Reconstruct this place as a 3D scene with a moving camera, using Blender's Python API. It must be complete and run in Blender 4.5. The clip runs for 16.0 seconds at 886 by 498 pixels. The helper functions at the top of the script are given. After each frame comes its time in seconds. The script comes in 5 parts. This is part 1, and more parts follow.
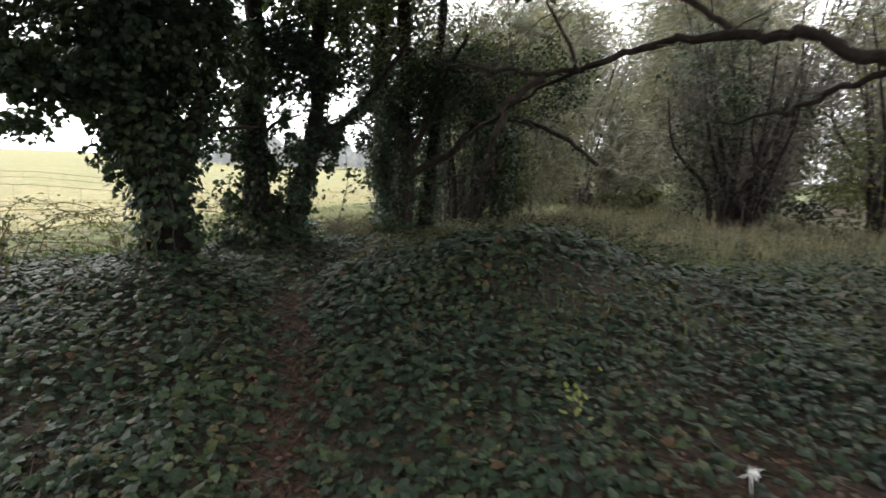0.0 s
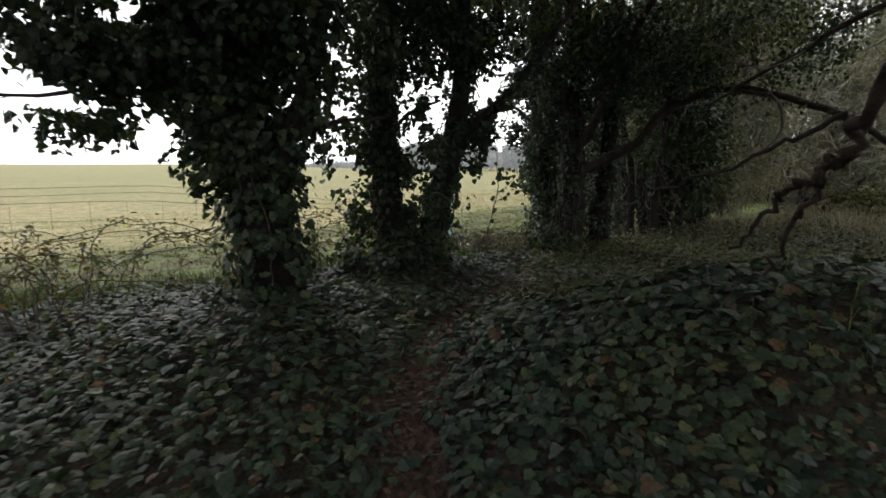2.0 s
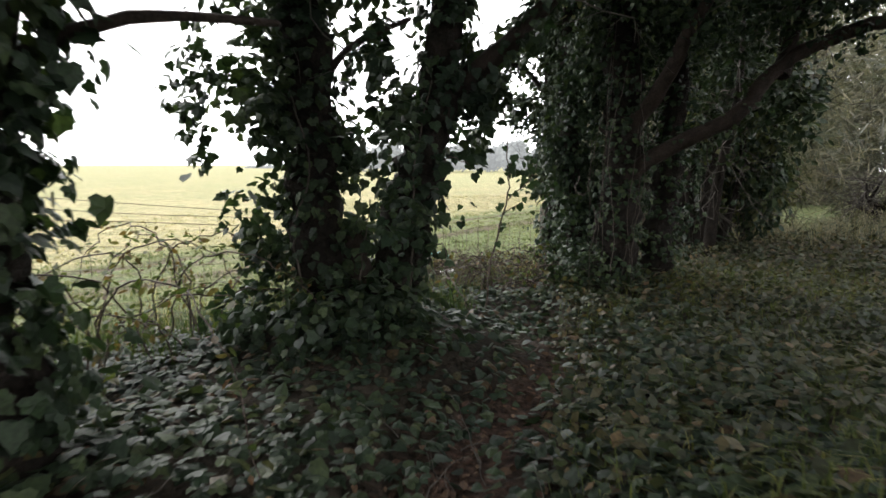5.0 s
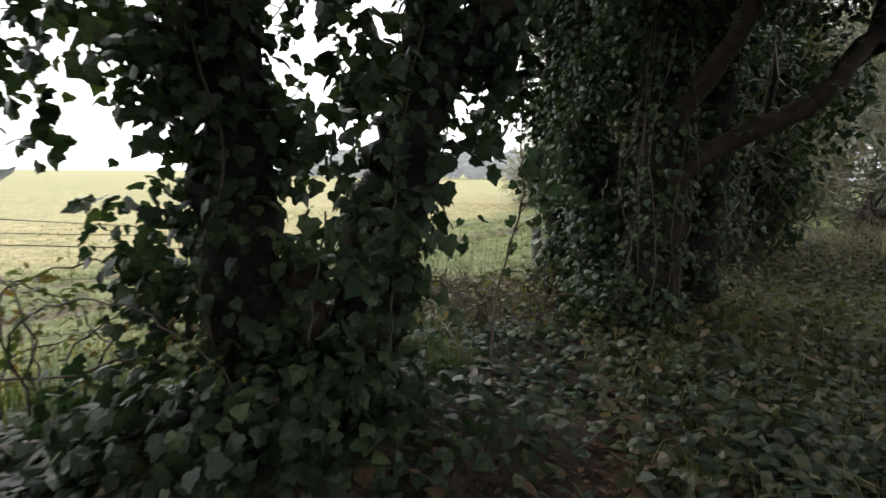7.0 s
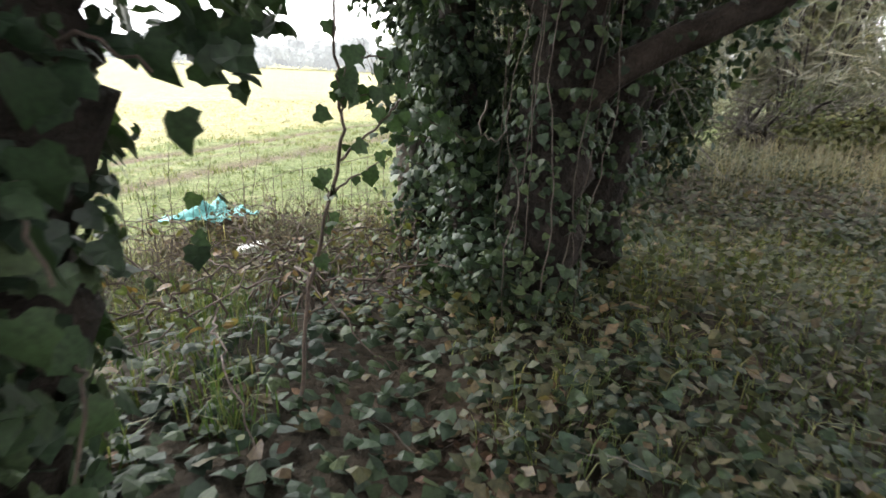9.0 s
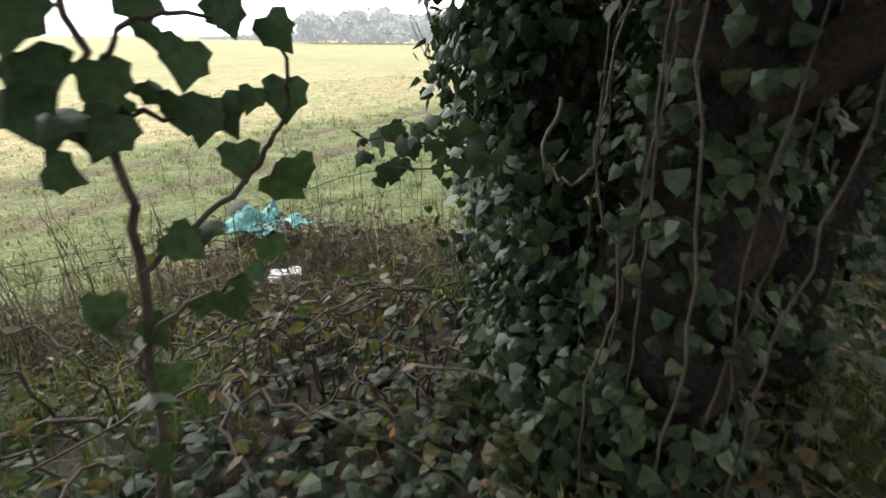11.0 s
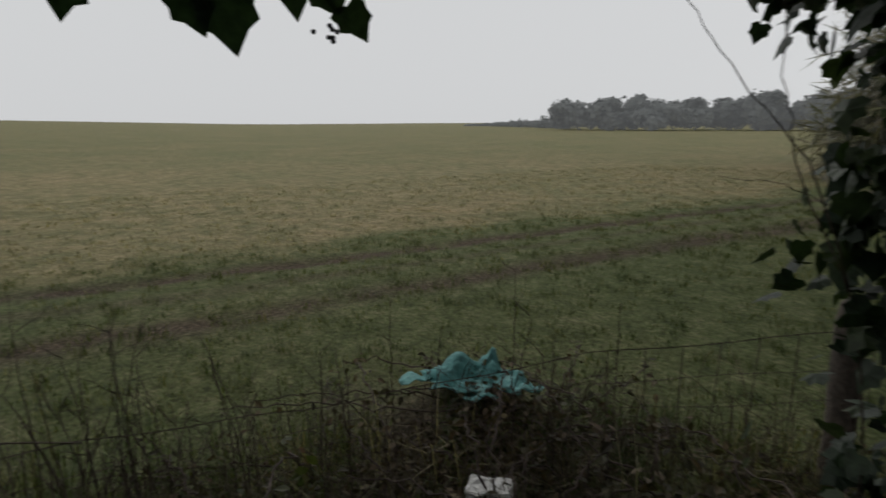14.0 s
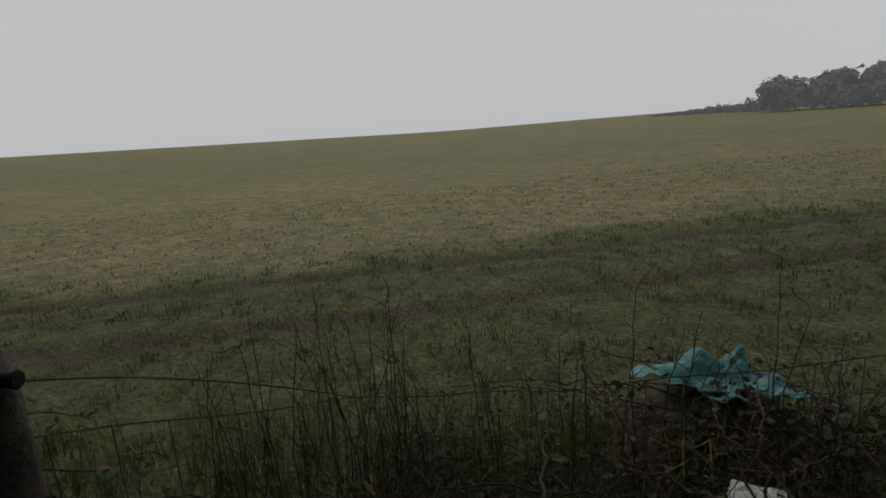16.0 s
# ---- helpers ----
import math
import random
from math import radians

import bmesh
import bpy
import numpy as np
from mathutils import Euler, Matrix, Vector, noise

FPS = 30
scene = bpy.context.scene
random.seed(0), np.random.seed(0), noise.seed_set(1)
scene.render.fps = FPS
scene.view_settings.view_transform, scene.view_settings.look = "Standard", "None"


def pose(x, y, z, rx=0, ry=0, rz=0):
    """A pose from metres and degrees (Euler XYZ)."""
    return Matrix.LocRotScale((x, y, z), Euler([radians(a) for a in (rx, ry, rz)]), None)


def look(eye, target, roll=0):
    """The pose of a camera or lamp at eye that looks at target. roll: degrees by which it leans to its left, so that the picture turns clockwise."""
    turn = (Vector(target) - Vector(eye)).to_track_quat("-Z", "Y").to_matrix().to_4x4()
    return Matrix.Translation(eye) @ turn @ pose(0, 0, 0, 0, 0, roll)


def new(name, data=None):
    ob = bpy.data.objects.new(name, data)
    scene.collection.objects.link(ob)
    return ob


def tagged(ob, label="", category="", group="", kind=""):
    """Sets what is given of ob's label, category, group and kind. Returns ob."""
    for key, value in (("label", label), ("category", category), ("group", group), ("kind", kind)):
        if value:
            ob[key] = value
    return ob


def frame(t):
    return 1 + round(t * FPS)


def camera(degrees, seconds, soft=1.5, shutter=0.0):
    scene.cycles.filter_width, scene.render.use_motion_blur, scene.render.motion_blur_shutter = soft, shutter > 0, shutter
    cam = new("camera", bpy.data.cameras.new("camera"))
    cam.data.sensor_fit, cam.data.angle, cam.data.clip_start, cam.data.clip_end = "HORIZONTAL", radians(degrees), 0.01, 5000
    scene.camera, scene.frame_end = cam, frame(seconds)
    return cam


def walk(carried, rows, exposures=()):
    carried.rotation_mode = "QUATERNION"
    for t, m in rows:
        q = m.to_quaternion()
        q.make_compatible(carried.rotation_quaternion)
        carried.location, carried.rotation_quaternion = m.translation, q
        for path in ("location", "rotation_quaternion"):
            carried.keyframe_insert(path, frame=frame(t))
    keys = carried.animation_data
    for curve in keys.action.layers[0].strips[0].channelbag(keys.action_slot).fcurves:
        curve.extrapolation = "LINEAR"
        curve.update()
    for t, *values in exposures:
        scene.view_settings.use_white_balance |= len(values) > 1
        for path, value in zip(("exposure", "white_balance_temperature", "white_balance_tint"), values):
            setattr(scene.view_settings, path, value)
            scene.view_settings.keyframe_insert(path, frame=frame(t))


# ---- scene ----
cam = camera(81.0, 16.0, soft=1.6, shutter=0.5)
EXPOSURES = [(0.0, 2.0), (1.0, 1.6), (1.5, 1.2), (2.5, 1.2), (3, 1.5), (3.5, 1.75), (4.0, 2.08), (6.5, 2.0), (7.0, 1.9), (7.5, 1.95), (8.0, 2.55), (8.5, 2.9),
             (11.0, 2.2), (11.5, 1.7), (12, 1.5), (12.5, 0.02), (13.0, -0.3), (14.0, -0.5), (15.0, -0.7), (16.0, -0.8)]
PATH = [
    (0.0, 0.000, 0.000, 1.500, -8.10, -1.39, 0.20),
    (0.5, -0.127, 0.503, 1.461, -8.47, -1.17, 3.80),
    (1.0, -0.228, 0.915, 1.520, -8.31, -0.42, 7.64),
    (1.5, -0.328, 1.455, 1.539, -8.19, 0.55, 14.37),
    (2.0, -0.427, 1.924, 1.506, -8.17, 0.68, 15.96),
    (2.5, -0.441, 2.319, 1.449, -8.47, 0.55, 15.78),
    (3.0, -0.478, 2.774, 1.468, -8.50, 0.03, 13.53),
    (3.5, -0.633, 3.190, 1.462, -8.60, 0.27, 13.80),
    (4.0, -0.852, 3.660, 1.481, -8.50, 0.40, 13.99),
    (6.5, -1.485, 5.395, 1.353, -7.32, 0.73, 10.00),
    (7.0, -1.578, 5.601, 1.407, -7.32, 0.32, 8.54),
    (7.5, -1.615, 5.864, 1.418, -7.75, -0.10, 2.13),
    (8.0, -1.567, 6.276, 1.431, -9.07, -1.61, -4.22),
    (8.5, -1.479, 6.553, 1.493, -15.44, -1.94, -5.18),
    (11.0, -1.080, 7.900, 1.520, -21.22, 0.70, 10.36),
    (11.5, -1.082, 8.136, 1.535, -17.97, -3.46, 10.22),
    (12.0, -1.169, 8.430, 1.542, -16.88, -1.54, 18.16),
    (12.5, -1.305, 8.671, 1.654, -13.66, 1.32, 32.72),
    (13.0, -1.480, 8.833, 1.646, -13.78, 1.21, 33.29),
    (13.5, -1.534, 8.873, 1.666, -13.06, 0.12, 31.79),
    (14.0, -1.561, 8.885, 1.667, -12.34, 0.49, 36.28),
    (14.5, -1.623, 8.825, 1.651, -11.86, 2.16, 44.87),
    (15.0, -1.668, 8.756, 1.638, -11.69, 3.24, 50.39),
    (15.5, -1.699, 8.706, 1.637, -11.56, 3.93, 53.46),
    (16.0, -1.730, 8.683, 1.612, -11.51, 4.35, 55.38),
]
walk(cam, [(t, pose(x, y, z, 90 + pitch, roll, yaw)) for t, x, y, z, pitch, roll, yaw in PATH],
     exposures=EXPOSURES)


# ---- sky and sun: an overcast, misty winter day ----
world = bpy.data.worlds.new("overcast_sky")
scene.world = world
world.use_nodes = True
wn = world.node_tree
wn.nodes.clear()
w_sky = wn.nodes.new("ShaderNodeTexSky")
w_sky.sky_type = 'NISHITA'
w_sky.sun_disc = False
w_sky.sun_elevation = radians(28)
w_sky.sun_rotation = radians(40)
w_sky.dust_density = 4.0
w_grey = wn.nodes.new("ShaderNodeHueSaturation")
w_grey.inputs["Saturation"].default_value = 0.12
w_grey.inputs["Value"].default_value = 0.08
w_mix = wn.nodes.new("ShaderNodeMix")
w_mix.data_type = 'RGBA'
w_mix.inputs[0].default_value = 0.88
w_mix.inputs[7].default_value = (0.97, 0.985, 1.0, 1)
w_bg = wn.nodes.new("ShaderNodeBackground")
w_bg.inputs["Strength"].default_value = 1.0
w_out = wn.nodes.new("ShaderNodeOutputWorld")
wn.links.new(w_sky.outputs[0], w_grey.inputs["Color"])
wn.links.new(w_grey.outputs[0], w_mix.inputs[6])
wn.links.new(w_mix.outputs[2], w_bg.inputs["Color"])
wn.links.new(w_bg.outputs[0], w_out.inputs["Surface"])

sun_data = bpy.data.lights.new("sun", 'SUN')
sun_data.energy = 0.5
sun_data.angle = radians(25)
sun_data.color = (1.0, 0.97, 0.92)
sun = new("sun", sun_data)
sun.matrix_world = look((-20, 24, 20), (0, 6, 0))

# ---- materials ----


def material(name):
    m = bpy.data.materials.new(name)
    m.use_nodes = True
    nt = m.node_tree
    b = nt.nodes["Principled BSDF"]
    return m, nt, b


def noise_node(nt, scale, detail=4.0, rough=0.55):
    tc = nt.nodes.new("ShaderNodeTexCoord")
    n = nt.nodes.new("ShaderNodeTexNoise")
    n.inputs["Scale"].default_value = scale
    n.inputs["Detail"].default_value = detail
    n.inputs["Roughness"].default_value = rough
    nt.links.new(tc.outputs["Object"], n.inputs["Vector"])
    return n


def ramp(nt, fac, stops):
    r = nt.nodes.new("ShaderNodeValToRGB")
    e = r.color_ramp.elements
    while len(e) < len(stops):
        e.new(0.5)
    for k, (p, c) in enumerate(stops):
        e[k].position = p
        e[k].color = (*c, 1)
    nt.links.new(fac, r.inputs["Fac"])
    return r.outputs["Color"]


def mix(nt, fac, a, b, mode='MIX'):
    n = nt.nodes.new("ShaderNodeMix")
    n.data_type = 'RGBA'
    n.blend_type = mode
    if isinstance(fac, float):
        n.inputs[0].default_value = fac
    else:
        nt.links.new(fac, n.inputs[0])
    for k, v in ((6, a), (7, b)):
        if isinstance(v, tuple):
            n.inputs[k].default_value = (*v, 1)
        else:
            nt.links.new(v, n.inputs[k])
    return n.outputs[2]


def bump(nt, b, height, strength=0.5, dist=0.02):
    n = nt.nodes.new("ShaderNodeBump")
    n.inputs["Strength"].default_value = strength
    n.inputs["Distance"].default_value = dist
    nt.links.new(height, n.inputs["Height"])
    nt.links.new(n.outputs[0], b.inputs["Normal"])


def leaf_material(name, stops, rough=0.42, through_light=0.25, spec=0.5, grain=60.0):
    """Leaves: each takes its own tone, with fine mottling; light passes through the blade."""
    m, nt, b = material(name)
    g = nt.nodes.new("ShaderNodeNewGeometry")
    base = ramp(nt, g.outputs["Random Per Island"], stops)
    n = noise_node(nt, grain, 3.0)
    mott = ramp(nt, n.outputs["Fac"], [(0.3, (0.6, 0.6, 0.6)), (0.7, (1.25, 1.25, 1.2))])
    col = mix(nt, 1.0, base, mott, 'MULTIPLY')
    big = noise_node(nt, 1.1, 2.0)
    tone = ramp(nt, big.outputs["Fac"], [(0.35, (0.8, 0.86, 0.9)), (0.65, (1.18, 1.1, 0.95))])
    col = mix(nt, 1.0, col, tone, 'MULTIPLY')
    nt.links.new(col, b.inputs["Base Color"])
    b.inputs["Roughness"].default_value = rough
    b.inputs["Specular IOR Level"].default_value = spec
    bump(nt, b, n.outputs["Fac"], 0.25, 0.004)
    tr = nt.nodes.new("ShaderNodeBsdfTranslucent")
    bright = mix(nt, 1.0, col, (1.3, 1.5, 0.7), 'MULTIPLY')
    nt.links.new(bright, tr.inputs["Color"])
    ms = nt.nodes.new("ShaderNodeMixShader")
    ms.inputs[0].default_value = through_light
    out = nt.nodes["Material Output"]
    nt.links.new(b.outputs[0], ms.inputs[1])
    nt.links.new(tr.outputs[0], ms.inputs[2])
    nt.links.new(ms.outputs[0], out.inputs["Surface"])
    return m


def surface_material(name, c0, c1, scale, rough=0.85, relief=0.5, dist=0.01, fine=None, metal=0.0):
    m, nt, b = material(name)
    n = noise_node(nt, scale, 6.0, 0.65)
    f = noise_node(nt, fine or scale * 7, 4.0, 0.6)
    col = ramp(nt, n.outputs["Fac"], [(0.3, c0), (0.7, c1)])
    col = mix(nt, 1.0, col, ramp(nt, f.outputs["Fac"], [(0.3, (0.65, 0.65, 0.65)), (0.7, (1.3, 1.3, 1.3))]), 'MULTIPLY')
    nt.links.new(col, b.inputs["Base Color"])
    b.inputs["Roughness"].default_value = rough
    b.inputs["Metallic"].default_value = metal
    bump(nt, b, f.outputs["Fac"], relief, dist)
    return m


M_IVY = leaf_material("ivy_leaf", [(0.0, (0.015, 0.025, 0.017)), (0.45, (0.025, 0.041, 0.026)), (0.8, (0.038, 0.057, 0.031)),
                                   (0.93, (0.06, 0.075, 0.036)), (0.97, (0.075, 0.05, 0.03))], 0.5, 0.15, 0.2)
M_IVY_TREE = leaf_material("climbing_ivy_leaf", [(0.0, (0.016, 0.027, 0.017)), (0.6, (0.028, 0.047, 0.026)), (0.95, (0.052, 0.072, 0.035))],
                           0.48, 0.2, 0.24)
M_SHOOT = leaf_material("ivy_shoot_leaf", [(0.0, (0.016, 0.033, 0.018)), (1.0, (0.036, 0.06, 0.029))], 0.52, 0.2, 0.22, 90.0)
M_SHRUB = leaf_material("shrub_leaf", [(0.0, (0.05, 0.06, 0.03)), (0.6, (0.09, 0.10, 0.05)), (1.0, (0.14, 0.13, 0.07))], 0.55, 0.35, 0.3)
M_YELLOW = leaf_material("yellowing_leaf", [(0.0, (0.12, 0.15, 0.04)), (1.0, (0.26, 0.27, 0.08))], 0.5, 0.35, 0.4)
M_BRAMBLE = leaf_material("bramble_leaf", [(0.0, (0.05, 0.07, 0.025)), (0.5, (0.08, 0.09, 0.035)), (1.0, (0.15, 0.08, 0.045))], 0.5, 0.35, 0.3)
M_LITTER = leaf_material("fallen_leaf", [(0.0, (0.06, 0.032, 0.022)), (0.5, (0.09, 0.05, 0.035)), (1.0, (0.15, 0.09, 0.06))], 0.7, 0.1, 0.3)
M_BRUSH = leaf_material("dead_brush_leaf", [(0.0, (0.032, 0.026, 0.018)), (0.4, (0.07, 0.064, 0.034)), (0.8, (0.11, 0.075, 0.05)), (1.0, (0.17, 0.14, 0.085))], 0.7, 0.15, 0.3)
M_GRASS = leaf_material("green_grass", [(0.0, (0.06, 0.085, 0.03)), (0.6, (0.11, 0.13, 0.05)), (1.0, (0.22, 0.20, 0.10))], 0.6, 0.3, 0.3)
M_LUSH = leaf_material("lush_verge_grass", [(0.0, (0.03, 0.055, 0.016)), (0.6, (0.055, 0.085, 0.026)), (1.0, (0.12, 0.11, 0.05))], 0.55, 0.35, 0.3)
M_STRAW = leaf_material("dry_grass", [(0.0, (0.15, 0.135, 0.088)), (0.6, (0.30, 0.26, 0.175)), (1.0, (0.42, 0.37, 0.265))], 0.7, 0.3, 0.2)
M_LANE = leaf_material("bleached_lane_grass", [(0.0, (0.14, 0.12, 0.10)), (0.6, (0.24, 0.21, 0.175)), (1.0, (0.36, 0.325, 0.28))], 0.75, 0.3, 0.2)
# twigs across the lane: haze is put into this pale grey colour
M_HAZED = leaf_material("hazed_twig_leaf", [(0.0, (0.10, 0.096, 0.085)), (0.6, (0.19, 0.178, 0.16)), (1.0, (0.30, 0.282, 0.26))], 0.8, 0.3, 0.2, 8.0)
M_HERB = leaf_material("low_herb_leaf", [(0.0, (0.026, 0.032, 0.019)), (0.6, (0.05, 0.056, 0.033)), (0.9, (0.09, 0.078, 0.05)), (1.0, (0.13, 0.09, 0.06))], 0.55, 0.25, 0.25)
M_BARK = surface_material("dark_wet_bark", (0.012, 0.010, 0.009), (0.038, 0.030, 0.025), 9, 0.85, 1.0, 0.03)
M_LIMB = surface_material("brown_limb_bark", (0.018, 0.013, 0.011), (0.05, 0.037, 0.03), 12, 0.7, 0.8, 0.015)
for damp in (M_BARK, M_LIMB):
    damp.node_tree.nodes["Principled BSDF"].inputs["Specular IOR Level"].default_value = 0.12
M_TWIG = surface_material("grey_brown_twig", (0.04, 0.033, 0.028), (0.10, 0.085, 0.07), 20, 0.8, 0.5, 0.004)
M_VINE = surface_material("pale_ivy_stem", (0.028, 0.021, 0.016), (0.085, 0.066, 0.05), 25, 0.8, 0.5, 0.004)
M_STEM = surface_material("dead_brown_stem", (0.03, 0.02, 0.016), (0.09, 0.06, 0.045), 30, 0.8, 0.4, 0.003)
M_WEED = surface_material("olive_weed_stem", (0.05, 0.042, 0.024), (0.17, 0.14, 0.08), 6, 0.8, 0.4, 0.003)
M_POST = surface_material("weathered_fence_post", (0.05, 0.04, 0.032), (0.13, 0.105, 0.085), 8, 0.85, 0.8, 0.01)
M_WIRE = surface_material("rusty_wire", (0.06, 0.05, 0.045), (0.16, 0.12, 0.09), 40, 0.6, 0.3, 0.001, metal=0.5)
M_KNOB = surface_material("black_insulator", (0.01, 0.01, 0.01), (0.03, 0.03, 0.03), 30, 0.45, 0.2, 0.001)
M_TARP = surface_material("teal_sheet", (0.08, 0.27, 0.26), (0.17, 0.44, 0.42), 5, 0.55, 0.5, 0.01, 45)
M_BRICK = surface_material("pale_block", (0.7, 0.69, 0.67), (0.88, 0.87, 0.84), 14, 0.9, 0.6, 0.006)
M_PAPER = surface_material("white_litter", (0.6, 0.6, 0.58), (0.8, 0.8, 0.78), 14, 0.7, 0.4, 0.003)
M_BERRY = surface_material("ivy_berry", (0.012, 0.016, 0.012), (0.03, 0.04, 0.025), 60, 0.4, 0.2, 0.001)


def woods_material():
    """Trees a hundred metres off: mist is put into a pale grey colour and a faint glow."""
    m, nt, b = material("haze_tinted_woods")
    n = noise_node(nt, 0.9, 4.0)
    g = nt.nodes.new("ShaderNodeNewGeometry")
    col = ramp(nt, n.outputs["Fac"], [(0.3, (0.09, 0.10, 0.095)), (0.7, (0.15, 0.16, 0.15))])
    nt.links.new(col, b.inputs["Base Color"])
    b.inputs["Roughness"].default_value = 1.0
    # weak emission lifts the dark tones as mist would
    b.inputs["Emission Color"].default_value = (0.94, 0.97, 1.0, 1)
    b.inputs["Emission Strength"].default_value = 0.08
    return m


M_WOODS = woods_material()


def ground_material():
    """Soil and leaf litter under the trees; grass, pale stubble and wheel ruts in the field (masks on the mesh)."""
    m, nt, b = material("ground_cover")

    def mask(name):
        a = nt.nodes.new("ShaderNodeAttribute")
        a.attribute_name = name
        return a.outputs["Fac"]
    n1 = noise_node(nt, 2.2, 6.0, 0.65)
    n2 = noise_node(nt, 26.0, 5.0, 0.65)
    n3 = noise_node(nt, 0.22, 4.0, 0.6)
    soil = ramp(nt, n1.outputs["Fac"], [(0.3, (0.022, 0.018, 0.014)), (0.7, (0.055, 0.042, 0.03))])
    path = ramp(nt, n2.outputs["Fac"], [(0.3, (0.03, 0.018, 0.014)), (0.7, (0.085, 0.05, 0.038))])
    n4 = noise_node(nt, 5.0, 9.0, 0.82)
    grass = ramp(nt, n4.outputs["Fac"], [(0.30, (0.052, 0.070, 0.032)), (0.5, (0.122, 0.144, 0.058)), (0.70, (0.245, 0.235, 0.13))])
    straw = ramp(nt, n4.outputs["Fac"], [(0.30, (0.13, 0.126, 0.07)), (0.5, (0.31, 0.258, 0.142)), (0.72, (0.48, 0.392, 0.245))])
    mud = ramp(nt, n2.outputs["Fac"], [(0.3, (0.05, 0.036, 0.027)), (0.7, (0.14, 0.10, 0.075))])
    lane = ramp(nt, n1.outputs["Fac"], [(0.3, (0.10, 0.085, 0.068)), (0.7, (0.21, 0.18, 0.148))])
    col = mix(nt, mask("path"), soil, path)
    col = mix(nt, mask("lane"), col, lane)
    thin = ramp(nt, n1.outputs["Fac"], [(0.38, (0.45, 0.45, 0.45)), (0.6, (1, 1, 1))])
    field = mix(nt, mix(nt, 1.0, mask("straw"), thin, 'MULTIPLY'), grass, straw)
    rut = ramp(nt, n1.outputs["Fac"], [(0.33, (0.35, 0.35, 0.35)), (0.52, (1, 1, 1))])
    worn = mix(nt, 1.0, mask("mud"), rut, 'MULTIPLY')
    field = mix(nt, worn, field, mud)
    col = mix(nt, mask("field"), col, field)
    col = mix(nt, 1.0, col, ramp(nt, n2.outputs["Fac"], [(0.3, (0.45, 0.45, 0.45)), (0.7, (1.45, 1.45, 1.45))]), 'MULTIPLY')
    col = mix(nt, 1.0, col, ramp(nt, n3.outputs["Fac"], [(0.3, (0.85, 0.92, 0.85)), (0.7, (1.12, 1.05, 1.05))]), 'MULTIPLY')
    nt.links.new(col, b.inputs["Base Color"])
    b.inputs["Roughness"].default_value = 0.95
    b.inputs["Specular IOR Level"].default_value = 0.2
    bump(nt, b, n2.outputs["Fac"], 0.9, 0.05)
    return m


M_GROUND = ground_material()
rng = np.random.default_rng(7)

# ---- mesh helpers ----


def np_mesh(name, verts, tris, mat, smooth=False):
    me = bpy.data.meshes.new(name)
    verts = np.asarray(verts, dtype=np.float32)
    tris = np.asarray(tris, dtype=np.int32)
    k = tris.shape[1]
    me.vertices.add(len(verts))
    me.vertices.foreach_set("co", verts.ravel())
    me.loops.add(tris.size)
    me.loops.foreach_set("vertex_index", tris.ravel())
    me.polygons.add(len(tris))
    me.polygons.foreach_set("loop_start", np.arange(0, tris.size, k, dtype=np.int32))
    me.polygons.foreach_set("use_smooth", np.full(len(tris), smooth, dtype=bool))
    me.update(calc_edges=True)
    me.materials.append(mat)
    return me


def link(name, me, parent=None, label=""):
    ob = new(name, me)
    if parent is not None:
        ob.parent = parent
    if label:
        ob["label"] = label
    return ob


def thing(name, at, label, category, group="", kind=""):
    """An Empty at the thing's base; its parts carry world coordinates."""
    e = new(name)
    e.empty_display_size = 0.1
    tagged(e, label, category, group, kind)
    return e


def tube_arrays(pts, radii, sides=8, wobble=0.0):
    """A round limb along a line of points."""
    pts = np.asarray(pts, dtype=float)
    n = len(pts)
    tang = np.gradient(pts, axis=0)
    tang /= np.linalg.norm(tang, axis=1)[:, None] + 1e-9
    ref = np.where(np.abs(tang[:, 2:3]) > 0.9, [[1.0, 0, 0]], [[0, 0, 1.0]])
    u = np.cross(tang, ref)
    u /= np.linalg.norm(u, axis=1)[:, None] + 1e-9
    for k in range(1, n):
        u[k] = u[k - 1] - tang[k] * np.dot(u[k - 1], tang[k])
        u[k] /= np.linalg.norm(u[k]) + 1e-9
    v = np.cross(tang, u)
    a = np.linspace(0, 2 * np.pi, sides, endpoint=False)
    r = np.asarray(radii, dtype=float)[:, None] * (1 + wobble * rng.normal(size=(n, sides)))
    ring = pts[:, None, :] + r[..., None] * (np.cos(a)[None, :, None] * u[:, None, :] + np.sin(a)[None, :, None] * v[:, None, :])
    verts = np.concatenate([ring.reshape(-1, 3), pts[-1:] + tang[-1:] * r[-1].mean()])
    quads = []
    for i in range(n - 1):
        for j in range(sides):
            q = (i * sides + j, i * sides + (j + 1) % sides, (i + 1) * sides + (j + 1) % sides, (i + 1) * sides + j)
            quads.append(q[:3])
            quads.append((q[0], q[2], q[3]))
    last = n * sides
    for j in range(sides):
        quads.append(((n - 1) * sides + j, (n - 1) * sides + (j + 1) % sides, last))
    return verts, np.array(quads)


